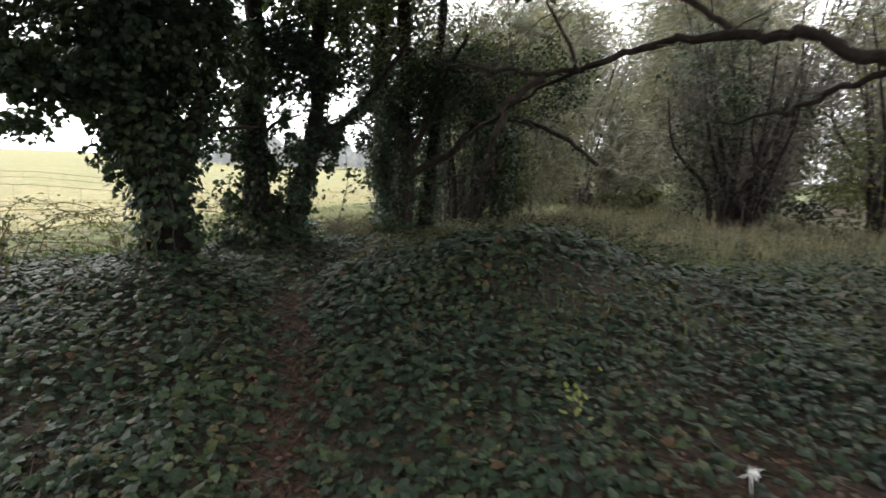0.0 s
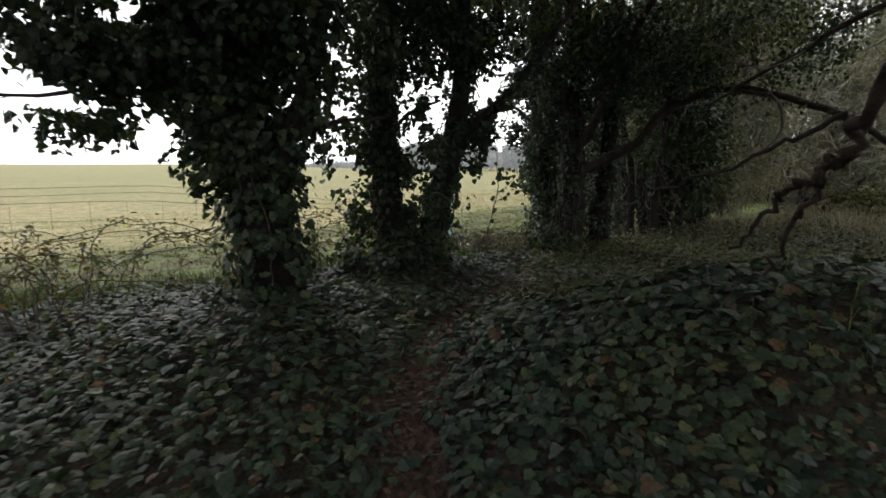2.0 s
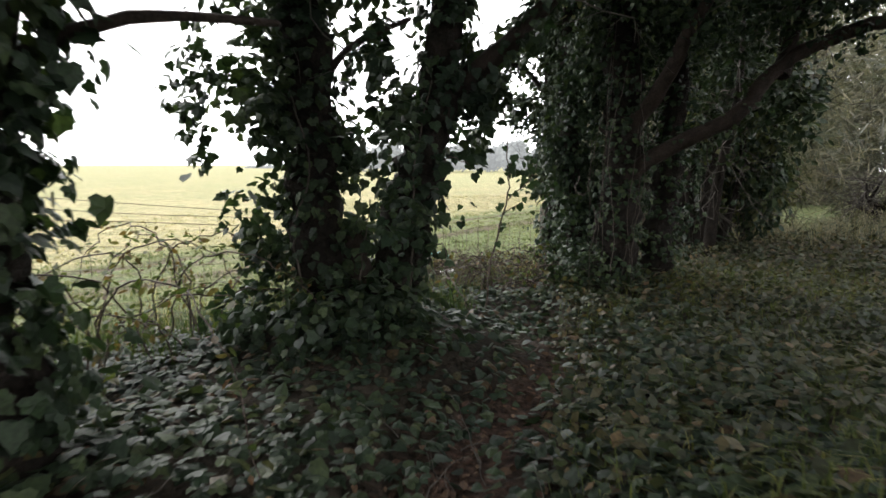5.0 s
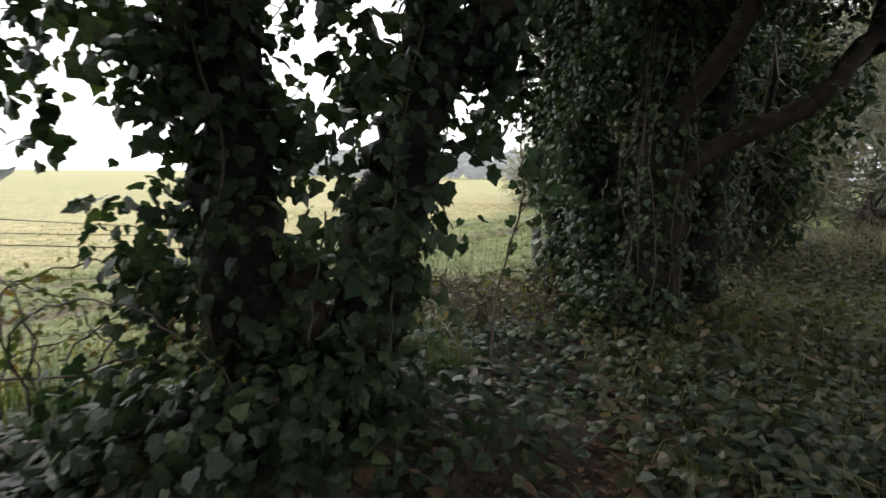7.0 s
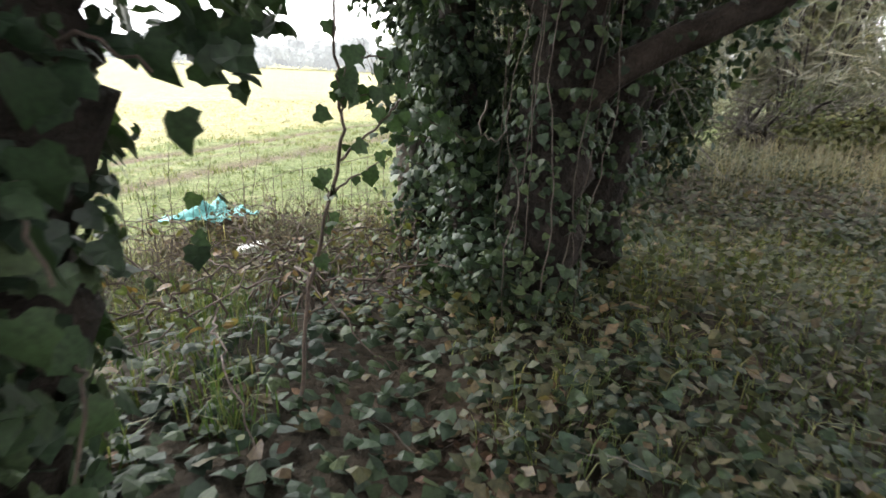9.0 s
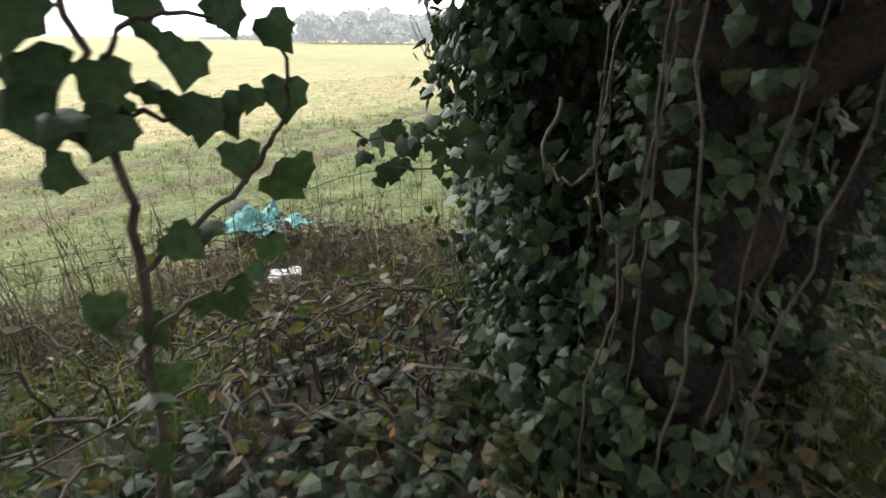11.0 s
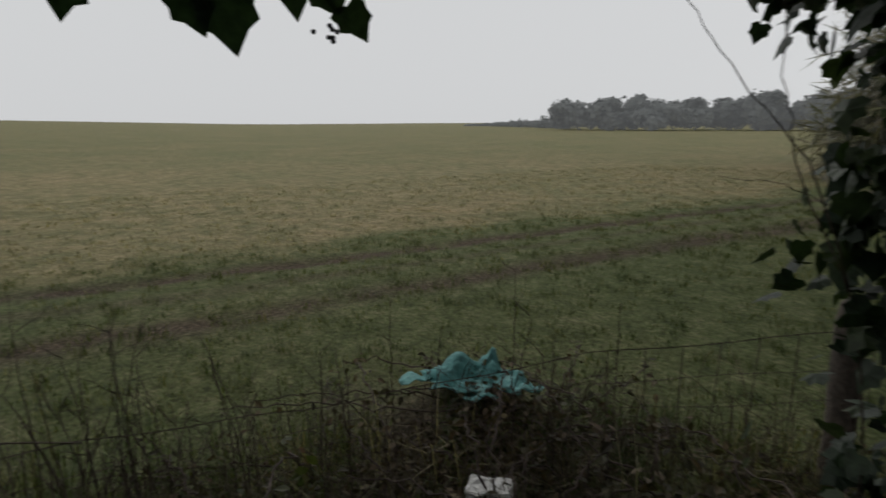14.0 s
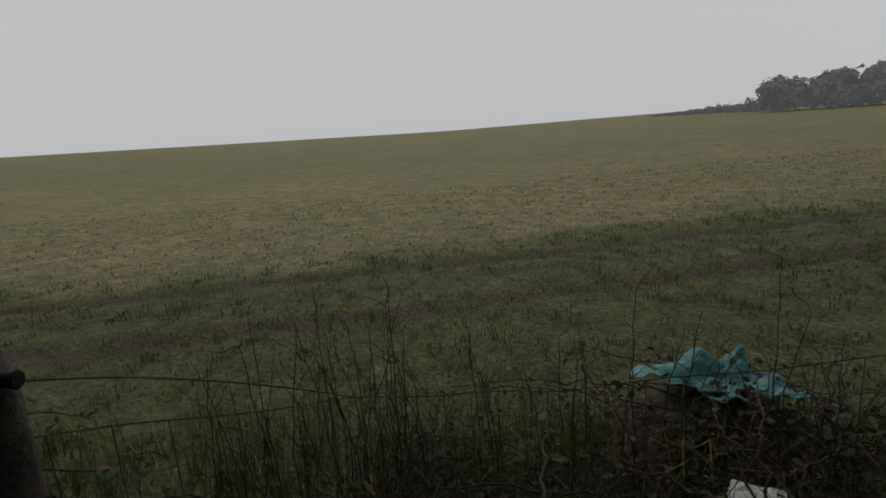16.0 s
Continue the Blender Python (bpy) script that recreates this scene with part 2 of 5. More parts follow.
def smooth_line(pts, steps=6, jitter=0.0):
    """Catmull-Rom line through the points."""
    p = np.asarray(pts, dtype=float)
    p = np.vstack([2 * p[0] - p[1], p, 2 * p[-1] - p[-2]])
    out = []
    for i in range(1, len(p) - 2):
        for s in np.linspace(0, 1, steps, endpoint=False):
            a, b, c, d = p[i - 1], p[i], p[i + 1], p[i + 2]
            out.append(0.5 * (2 * b + (c - a) * s + (2 * a - 5 * b + 4 * c - d) * s * s + (3 * b - a - 3 * c + d) * s ** 3))
    out.append(p[-2])
    out = np.array(out)
    if jitter:
        out[1:-1] += rng.normal(scale=jitter, size=(len(out) - 2, 3))
    return out


def join(chunks):
    vs, fs, off = [], [], 0
    for v, f in chunks:
        vs.append(v)
        fs.append(f + off)
        off += len(v)
    return np.concatenate(vs), np.concatenate(fs)


def limb(name, pts, r0, r1, mat, parent, label="", sides=8, steps=6, jitter=0.0, wobble=0.05):
    line = smooth_line(pts, steps, jitter)
    v, f = tube_arrays(line, np.linspace(r0, r1, len(line)), sides, wobble)
    return link(name, np_mesh(name, v, f, mat, True), parent, label), line


# Leaf outlines: stalk at the origin, tip along +y, upper face +z.
IVY = (np.array([(0, 0.33, 0.03), (0, 0, 0), (-0.26, -0.10, -0.05), (-0.50, 0.05, -0.10), (-0.43, 0.25, -0.05), (-0.47, 0.46, -0.10),
                 (-0.27, 0.60, -0.03), (0, 0.98, -0.12), (0.27, 0.60, -0.03), (0.47, 0.46, -0.10), (0.43, 0.25, -0.05), (0.50, 0.05, -0.10),
                 (0.26, -0.10, -0.05)]),
       np.array([(0, k, k + 1) for k in range(1, 12)] + [(0, 12, 1)]))
IVY_SMALL = (np.array([(0, 0.3, 0.05), (0, 0, 0), (-0.44, 0.02, -0.06), (-0.40, 0.46, -0.05), (0, 0.95, -0.1), (0.40, 0.46, -0.05), (0.44, 0.02, -0.06)]),
             np.array([(0, k, k + 1) for k in range(1, 6)] + [(0, 6, 1)]))
OVAL = (np.array([(0, 0, 0), (-0.28, 0.35, 0.05), (0, 0.5, -0.02), (0.28, 0.35, 0.05), (-0.2, 0.75, 0.02), (0.2, 0.75, 0.02), (0, 1.0, -0.08)]),
        np.array([(0, 2, 1), (0, 3, 2), (1, 2, 4), (2, 3, 5), (2, 6, 4), (2, 5, 6)]))
DIAMOND = (np.array([(0, 0, 0), (-0.33, 0.5, 0.06), (0, 1.0, 0), (0.33, 0.5, 0.06)]), np.array([(0, 3, 1), (1, 3, 2)]))
SPRAY = (np.array([(0, 0, 0), (-0.022, 0.5, 0.03), (0.03, 1.0, 0), (0.022, 0.5, 0.03), (0.16, 0.78, 0.05), (0.004, 0.52, 0.03)]), np.array([(0, 3, 1), (1, 3, 2), (5, 3, 4)]))
SCRAP = (np.array([(-0.5, 0, 0), (0.4, -0.1, 0.1), (0.5, 0.7, 0), (-0.3, 0.9, 0.12)]), np.array([(0, 1, 2), (0, 2, 3)]))


def unit(a):
    return a / (np.linalg.norm(a, axis=-1, keepdims=True) + 1e-9)


def leaves_arrays(pts, normals, tips, sizes, shape):
    """Leaves at points, facing normals, with their tips towards tips."""
    n = unit(np.asarray(normals, dtype=float))
    t = unit(tips - n * np.sum(tips * n, axis=1, keepdims=True))
    s = np.cross(t, n)
    tv, tf = shape
    loc = tv[None] * np.asarray(sizes)[:, None, None]
    curl = 1 + 0.8 * rng.normal(size=(len(pts), 1))
    v = pts[:, None, :] + loc[..., 0:1] * s[:, None] + loc[..., 1:2] * t[:, None] + (loc[..., 2] * curl)[..., None] * n[:, None]
    f = tf[None] + (np.arange(len(pts)) * len(tv))[:, None, None]
    return v.reshape(-1, 3), f.reshape(-1, 3)


def wave(p, f, seed):
    """Cheap smooth noise in -1..1 for gaps and clumps."""
    r = np.random.default_rng(seed)
    out = np.zeros(len(p))
    for k in range(5):
        d = r.normal(size=3)
        d /= np.linalg.norm(d)
        out += np.sin(p @ d * f * (0.7 + 0.3 * k) + r.uniform(0, 6.28))
    return out / 2.6


def clump_points(center, radii, n, seed, gap=-0.1, freq=5.0, shell=0.45):
    """Points in an uneven ellipsoid crown, with gaps."""
    r = np.random.default_rng(seed)
    m = int(n * 2.2)
    d = unit(r.normal(size=(m, 3)))
    rad = r.uniform(0, 1, m) ** shell
    rad *= 1 + 0.22 * wave(d * 3, 2.0, seed + 1)
    p = np.asarray(center) + d * rad[:, None] * np.asarray(radii)
    keep = wave(p, freq, seed + 2) > gap
    p, d = p[keep][:n], d[keep][:n]
    return p, d


def clump_leaves(specs, size, shape, droop=0.5):
    chunks = []
    for k, (c, rad, n, seed, *opt) in enumerate(specs):
        p, d = clump_points(c, rad, n, seed, *opt)
        m = len(p)
        nor = unit(d * 0.7 + rng.normal(scale=0.6, size=(m, 3)) + [0, 0, 0.45])
        tip = rng.normal(scale=0.6, size=(m, 3)) + [0, 0, -droop * 1.6] + d * 0.4
        chunks.append(leaves_arrays(p, nor, tip, size * rng.uniform(0.6, 1.3, m), shape))
    return join(chunks)


def sleeve_leaves(line, radii, per_m, size, shape, spread=0.06, z_to=99.0):
    """Ivy clinging round a stem."""
    chunks = []
    seg = np.diff(line, axis=0)
    ln = np.linalg.norm(seg, axis=1)
    for i in range(len(seg)):
        m = int(ln[i] * per_m)
        if m < 1 or line[i, 2] > z_to:
            continue
        a = rng.uniform(0, 2 * np.pi, m)
        t = unit(seg[i][None])[0]
        u = unit(np.cross(t, [0.3, 1, 0.1])[None])[0]
        v = np.cross(t, u)
        d = np.cos(a)[:, None] * u + np.sin(a)[:, None] * v
        rr = radii[i] + np.abs(rng.normal(scale=spread, size=m)) + 0.01
        p = line[i] + seg[i] * rng.uniform(0, 1, (m, 1)) + d * rr[:, None]
        nor = d + rng.normal(scale=0.4, size=(m, 3)) + [0, 0, 0.5]
        tip = rng.normal(scale=0.35, size=(m, 3)) + [0, 0, -1.0] + d * 0.3
        chunks.append(leaves_arrays(p, nor, tip, size * rng.uniform(0.55, 1.25, m), shape))
    return join(chunks)


def twigs_arrays(starts, dirs, length, r, sides=4, bend=0.35, kids=2, rand=0.35, droop=0.0):
    """Thin crooked twigs with side shoots."""
    chunks = []
    for s, d in zip(np.asarray(starts, dtype=float), unit(np.asarray(dirs, dtype=float))):
        ln = length * rng.uniform(0.6, 1.3)
        n = 6
        pts = [s]
        dd = d.copy()
        for k in range(n):
            dd = unit((dd + rng.normal(scale=bend, size=3) + [0, 0, -droop])[None])[0]
            pts.append(pts[-1] + dd * ln / n)
        pts = np.array(pts)
        chunks.append(tube_arrays(pts, np.linspace(r, r * 0.35, len(pts)), sides))
        for q in range(kids):
            i = rng.integers(2, n)
            kd = unit((dd * 0.6 + rng.normal(scale=rand + 0.4, size=3))[None])[0]
            kp = pts[i] + np.outer(np.linspace(0, 1, 4), kd) * ln * 0.4 + rng.normal(scale=ln * 0.02, size=(4, 3))
            kp[0] = pts[i]
            chunks.append(tube_arrays(kp, np.linspace(r * 0.55, r * 0.25, 4), sides))
    return join(chunks)


# ---- the ground: a bank of ivy under the trees, falling to a field ----


def step(a, b, x):
    t = np.clip((x - a) / (b - a), 0, 1)
    return t * t * (3 - 2 * t)


def to_field(x, y):
    """Metres past the fence, out into the field."""
    return -(x + 3.8) * 0.69 + (y - 9.0) * 0.72


def along_ruts(x, y):
    """Metres out into the field, square to the wheel ruts, which slant away from the fence."""
    return to_field(x, y) - 0.36 * ((x + 3.8) * 0.72 + (y - 9.0) * 0.69)


def path_dist(x, y):
    """Metres from the trodden line."""
    px = np.interp(y, [-3, 1.0, 2.2, 3.6, 5.0, 6.5, 8.0, 9.5], [-0.4, -0.55, -0.75, -1.05, -1.5, -1.5, -1.1, -1.6])
    return np.abs(x - px)


def gauss(x, y, cx, cy, rx, ry):
    return np.exp(-((x - cx) / rx) ** 2 - ((y - cy) / ry) ** 2)


def ground_z(x, y):
    x, y = np.asarray(x, dtype=float), np.asarray(y, dtype=float)
    s = to_field(x, y)
    z = 0.34 * step(1.6, 5.2, y) + 0.64 * gauss(x, y, 0.85, 5.3, 1.6, 1.0) + 0.14 * gauss(x, y, -3.2, 4.6, 1.3, 1.6)
    z = z + 0.25 * gauss(x, y, -2.5, 7.5, 0.75, 0.6) + 0.1 * gauss(x, y, -0.7, 9.1, 0.8, 0.7) + 0.1 * gauss(x, y, -3.0, 5.6, 0.6, 0.6)
    z = z - 0.10 * np.exp(-(path_dist(x, y) / 0.4) ** 2) * step(0.5, 2.0, y)
    z = z + 0.025 * np.sin(x * 2.3 + y * 1.1) * np.sin(y * 1.9 - x * 0.7) + 0.15 * step(6, 16, y)
    w = -(x + 3.8) * 0.72 - (y - 9.0) * 0.69
    f = 0.06 + 0.0245 * np.clip(s, 0, None) + 0.024 * np.clip(w - 0.2 * s - 3.0, 0, None) + 0.25 * gauss(x, y, -2.95, 11.05, 0.45, 0.38) + 0.015 * np.sin(x * 1.7 + 0.5 * y) * np.sin(y * 1.3)
    r = along_ruts(x, y)
    f = f - (0.05 * np.exp(-((r - 4.47) / 0.2) ** 2) + 0.035 * np.exp(-((r - 2.8) / 0.25) ** 2)) * step(0.6, 1.4, s) * (0.6 + 0.4 * np.sin(x * 3.1 + y * 2.2))
    k = step(-1.5, 0.5, s) * step(60, 20, x - 0.3 * y)
    return z * (1 - k) + f * k


def axis(lo, mid0, mid1, hi, fine, grow=1.12):
    a = list(np.arange(mid0, mid1, fine))
    d, v = fine, mid1
    while v < hi:
        a.append(v)
        d *= grow
        v += d
    a.append(hi)
    d, v = fine, mid0 - fine
    b = []
    while v > lo:
        b.append(v)
        d *= grow
        v -= d
    return np.array([lo] + b[::-1] + a)


def build_ground():
    xs, ys = axis(-700, -14, 6, 700, 0.11), axis(-300, -1, 18, 900, 0.11)
    X, Y = np.meshgrid(xs, ys)
    Z = ground_z(X, Y)
    nx, ny = len(xs), len(ys)
    v = np.stack([X, Y, Z], -1).reshape(-1, 3)
    i = (np.arange(ny - 1)[:, None] * nx + np.arange(nx - 1)[None]).ravel()
    q = np.stack([i, i + 1, i + nx + 1, i + nx], 1)
    me = np_mesh("ground", v, q, M_GROUND, True)
    x, y = v[:, 0], v[:, 1]
    s, r = to_field(x, y), along_ruts(x, y)
    edge = 0.35 * np.sin(x * 1.3) + 0.25 * np.sin(y * 2.1 + x) + 0.2 * np.sin(x * 5 - y * 3)
    masks = {
        "field": step(-0.3, 0.4, s + 0.4 * edge) * step(60, 20, x - 0.3 * y),
        # dry straw; its strong far tail also paints haze into the far field
        "straw": step(4.7, 6.2, r + edge) * step(2.0, 3.0, s) * (1 - 0.35 * step(8, 30, s + 2 * edge)),
        "mud": gauss(x, y, -2.8, 10.7, 0.9, 0.7) + step(0.6, 1.4, s) * (1.0 * np.exp(-((r - 4.47 - 0.12 * edge) / 0.2) ** 2) + 0.9 * np.exp(-((r - 2.8 - 0.2 * edge) / 0.28) ** 2) + 0.5 * np.exp(-((r - 3.7 - 0.2 * edge) / 0.16) ** 2)),
        "path": np.exp(-((path_dist(x, y) + 0.12 * edge) / 0.22) ** 2) * step(9, 7, y) + gauss(x, y, 1.75, 2.0, 0.7, 0.6),
        "lane": np.maximum(step(12.0, 14.0, y + edge), step(2.6, 4.0, x + edge) * step(6.5, 8.0, y + edge)) * step(0.0, 1.5, x + 0.3 * edge) * step(-0.5, -2.0, s),
    }
    for name, val in masks.items():
        a = me.attributes.new(name, 'FLOAT', 'POINT')
        a.data.foreach_set("value", np.clip(val, 0, 1).astype(np.float32))
    ob = new("ground", me)
    return tagged(ob, "ivy-covered earth bank falling to a grazed green and straw-coloured field", "ground", kind="structure")


ground = build_ground()

# ---- trees ----


def ivy_tree(name, label, stems, clumps, sleeves, vines=(), twigs=0, leaf=0.075, shape=IVY_SMALL, roof=(), light=(), crook=0.0):
    """A tree: stems are (part, points, r0, r1); clumps of ivy or leaves; sleeves are (stem index, leaves per metre, spread, up to z)."""
    e = thing(name, stems[0][1][0], label, "tree")
    lines = []
    for part_name, pts, r0, r1 in stems:
        ob, line = limb(part_name, pts, r0, r1, M_BARK if part_name == "trunk" else M_LIMB, e, sides=10, jitter=r1 * 0.25 + (crook if part_name == "limb" else 0.0), wobble=0.09)
        lines.append((line, np.linspace(r0, r1, len(line))))
    for part_name, pts, r in vines:
        limb(part_name, pts, r, r * 0.6, M_VINE, e, "pale climbing ivy stem", sides=5, jitter=0.005)
    for i, per_m, spread, z_to in sleeves:
        v, f = sleeve_leaves(lines[i][0], lines[i][1], per_m, leaf, shape, spread, z_to)
        tagged(link("ivy_sleeve", np_mesh("ivy_sleeve", v, f, M_IVY_TREE), e, "dark glossy climbing ivy"), kind="stuff")
    if clumps:
        v, f = join([clump_leaves([c], leaf, shape if c[0][2] < 2.3 else IVY_SMALL) for c in clumps])
        tagged(link("crown", np_mesh("crown", v, f, M_IVY_TREE), e, "dense dark ivy crown"), kind="stuff")
    if light:
        v, f = clump_leaves(light, 0.06, OVAL)
        tagged(link("leafy_spray", np_mesh("leafy_spray", v, f, M_SHRUB), e, "thin olive leaves on the outer twigs"), kind="stuff")
    # roof: leaves added high over the bank, mostly unseen, to block sky light
    if roof:
        v, f = clump_leaves(roof, 0.2, DIAMOND)
        tagged(link("shade_canopy", np_mesh("shade_canopy", v, f, M_IVY_TREE), e, "upper leaf mass added to shade the ground below"), kind="stuff")
    if twigs:
        st, dr = [], []
        for line, rad in lines:
            for k in range(twigs):
                i = rng.integers(len(line) // 3, len(line))
                if line[i, 2] < 2.0:
                    continue
                st.append(line[i])
                dr.append(rng.normal(size=3) * [1, 1, 0.6] + [0, 0, 0.2])
        v, f = twigs_arrays(st, dr, 0.8, 0.0055, 4, 0.3, 4)
        tagged(link("twig_haze", np_mesh("twig_haze", v, f, M_TWIG), e, "thin bare twigs"), kind="stuff")
    return e, lines


G = ground_z

# the broad ivy tree nearest the start
ivy_tree("ivy_tree", "broad tree smothered in dark ivy beside the field edge",
         [("trunk", [(-3.02, 5.66, 0.25), (-3.0, 5.66, 0.9), (-3.06, 5.65, 1.6), (-3.2, 5.6, 2.4), (-3.3, 5.6, 3.6), (-3.3, 5.7, 5.2)], 0.27, 0.1),
          ("limb", [(-2.98, 5.66, 1.45), (-2.72, 5.68, 1.95), (-2.5, 5.72, 2.6), (-2.4, 5.8, 3.8)], 0.11, 0.05),
          ("limb", [(-3.1, 5.6, 1.9), (-3.7, 5.35, 2.3), (-4.5, 5.1, 2.55), (-5.2, 4.9, 2.9)], 0.08, 0.03),
          ("limb", [(-3.9, 5.3, 2.3), (-4.5, 5.1, 2.16), (-5.1, 4.95, 2.2), (-5.9, 4.75, 2.42)], 0.022, 0.007),
          ("limb", [(-2.9, 5.75, 1.75), (-2.55, 6.0, 1.95), (-2.25, 6.4, 2.02)], 0.03, 0.012)],
         [((-3.55, 5.5, 2.75), (1.0, 0.8, 0.85), 6500, 11, -0.3, 5.0), ((-4.2, 5.2, 2.3), (0.6, 0.55, 0.5), 1300, 12, 0.0, 6.0),
          ((-2.85, 5.7, 2.75), (0.7, 0.6, 0.7), 2600, 13, -0.15, 6.0),
          ((-3.25, 5.6, 1.7), (0.5, 0.45, 0.5), 1400, 15, -0.2, 6.0), ((-4.7, 5.0, 3.2), (0.9, 0.8, 0.6), 1200, 16, 0.2, 6.0)],
         [(0, 900, 0.10, 3.0), (1, 500, 0.12, 3.2), (2, 350, 0.12, 4)],
         [("vine", [(-2.86, 5.42, 0.5), (-2.83, 5.41, 1.1), (-2.93, 5.37, 1.5), (-2.86, 5.38, 2.0)], 0.008),
          ("vine", [(-3.1, 5.4, 0.45), (-3.14, 5.38, 1.0), (-3.05, 5.38, 1.6), (-3.2, 5.36, 2.2)], 0.009)], twigs=1, shape=IVY,
         roof=[((-3.0, 4.6, 6.2), (3.2, 3.4, 0.9), 8000, 17, -0.5, 2.0), ((-4.6, 3.2, 4.6), (2.4, 2.0, 0.6), 3600, 18, -0.4, 3.0), ((-3.0, 5.4, 4.5), (2.0, 2.0, 1.0), 2600, 14, -0.3, 3.0)])

# the twin-stemmed tree
ivy_tree("twin_tree", "twin-stemmed tree clad in ivy above a heap of ivy",
         [("trunk", [(-2.52, 7.55, 0.4), (-2.68, 7.54, 1.0), (-2.72, 7.52, 1.8), (-2.7, 7.5, 2.8), (-2.6, 7.5, 5.0)], 0.2, 0.1),
          ("trunk", [(-2.38, 7.65, 0.4), (-2.2, 7.75, 0.95), (-2.1, 7.79, 1.45), (-1.98, 7.8, 1.85), (-1.9, 7.85, 2.6), (-1.8, 7.9, 4.6)], 0.2, 0.08),
          ("limb", [(-2.02, 7.8, 1.78), (-1.75, 7.82, 2.05), (-1.45, 7.85, 2.3), (-1.05, 7.9, 2.75), (-0.6, 8.0, 3.4)], 0.075, 0.035),
          ("limb", [(-2.7, 7.5, 1.85), (-2.4, 7.4, 2.15), (-2.0, 7.35, 2.28)], 0.03, 0.012),
          ("stump", [(-2.44, 7.6, 0.5), (-2.43, 7.55, 0.95), (-2.45, 7.55, 1.12)], 0.1, 0.06)],
         [((-2.65, 7.5, 3.1), (0.8, 0.75, 0.8), 3200, 21, -0.1, 5.0), ((-1.9, 7.85, 3.2), (0.8, 0.7, 0.8), 3000, 22, -0.05, 5.0),
          ((-3.02, 7.4, 1.95), (0.42, 0.4, 0.75), 900, 23, 0.15, 8.0), ((-2.35, 7.8, 2.0), (0.24, 0.25, 0.6), 620, 24, 0.15, 10.0),
          ((-1.82, 7.85, 1.75), (0.2, 0.25, 0.6), 260, 26, 0.2, 10.0),
          ((-2.55, 7.3, 0.62), (0.75, 0.5, 0.26), 1100, 27, -0.4, 6.0), ((-2.1, 7.5, 1.2), (0.17, 0.2, 0.75), 240, 28, 0.0, 8.0), ((-2.06, 7.2, 1.5), (0.13, 0.22, 1.0), 200, 281, 0.0, 8.0), ((-3.0, 7.45, 1.2), (0.26, 0.25, 0.45), 260, 282, 0.0, 8.0), ((-2.24, 7.3, 1.7), (0.1, 0.15, 0.9), 110, 283, 0.0, 8.0),
          ((-2.52, 7.59, 1.83), (0.16, 0.2, 0.22), 150, 900, -0.1, 10.0), ((-2.48, 7.61, 1.58), (0.12, 0.18, 0.2), 90, 901, -0.1, 10.0), ((-1.81, 8.16, 1.89), (0.22, 0.25, 0.32), 260, 902, -0.1, 10.0), ((-1.74, 8.26, 2.1), (0.25, 0.25, 0.25), 200, 903, -0.1, 10.0), ((-2.81, 7.34, 1.82), (0.2, 0.2, 0.25), 120, 904, -0.1, 10.0)],
         [(0, 330, 0.045, 3.2), (1, 330, 0.045, 3.0), (2, 160, 0.06, 3.0), (4, 220, 0.04, 2)],
         [("vine", [(-2.66, 7.32, 0.6), (-2.74, 7.32, 1.1), (-2.62, 7.33, 1.5), (-2.78, 7.31, 2.1)], 0.008),
          ("vine", [(-2.4, 7.4, 0.55), (-2.36, 7.42, 0.9), (-2.3, 7.45, 1.3)], 0.007),
          ("vine", [(-2.12, 7.55, 0.5), (-2.08, 7.58, 1.0), (-2.06, 7.6, 1.5), (-1.95, 7.62, 2.0)], 0.007)], twigs=2, shape=IVY, leaf=0.068,
         roof=[((-1.8, 8.0, 6.1), (2.6, 2.6, 0.8), 5500, 29, -0.5, 2.0), ((-2.2, 7.7, 5.0), (2.0, 1.6, 0.6), 1500, 25, -0.25, 3.0)],
         light=[((-1.7, 7.9, 3.5), (1.0, 1.0, 0.8), 1500, 291, 0.0, 4.0)])

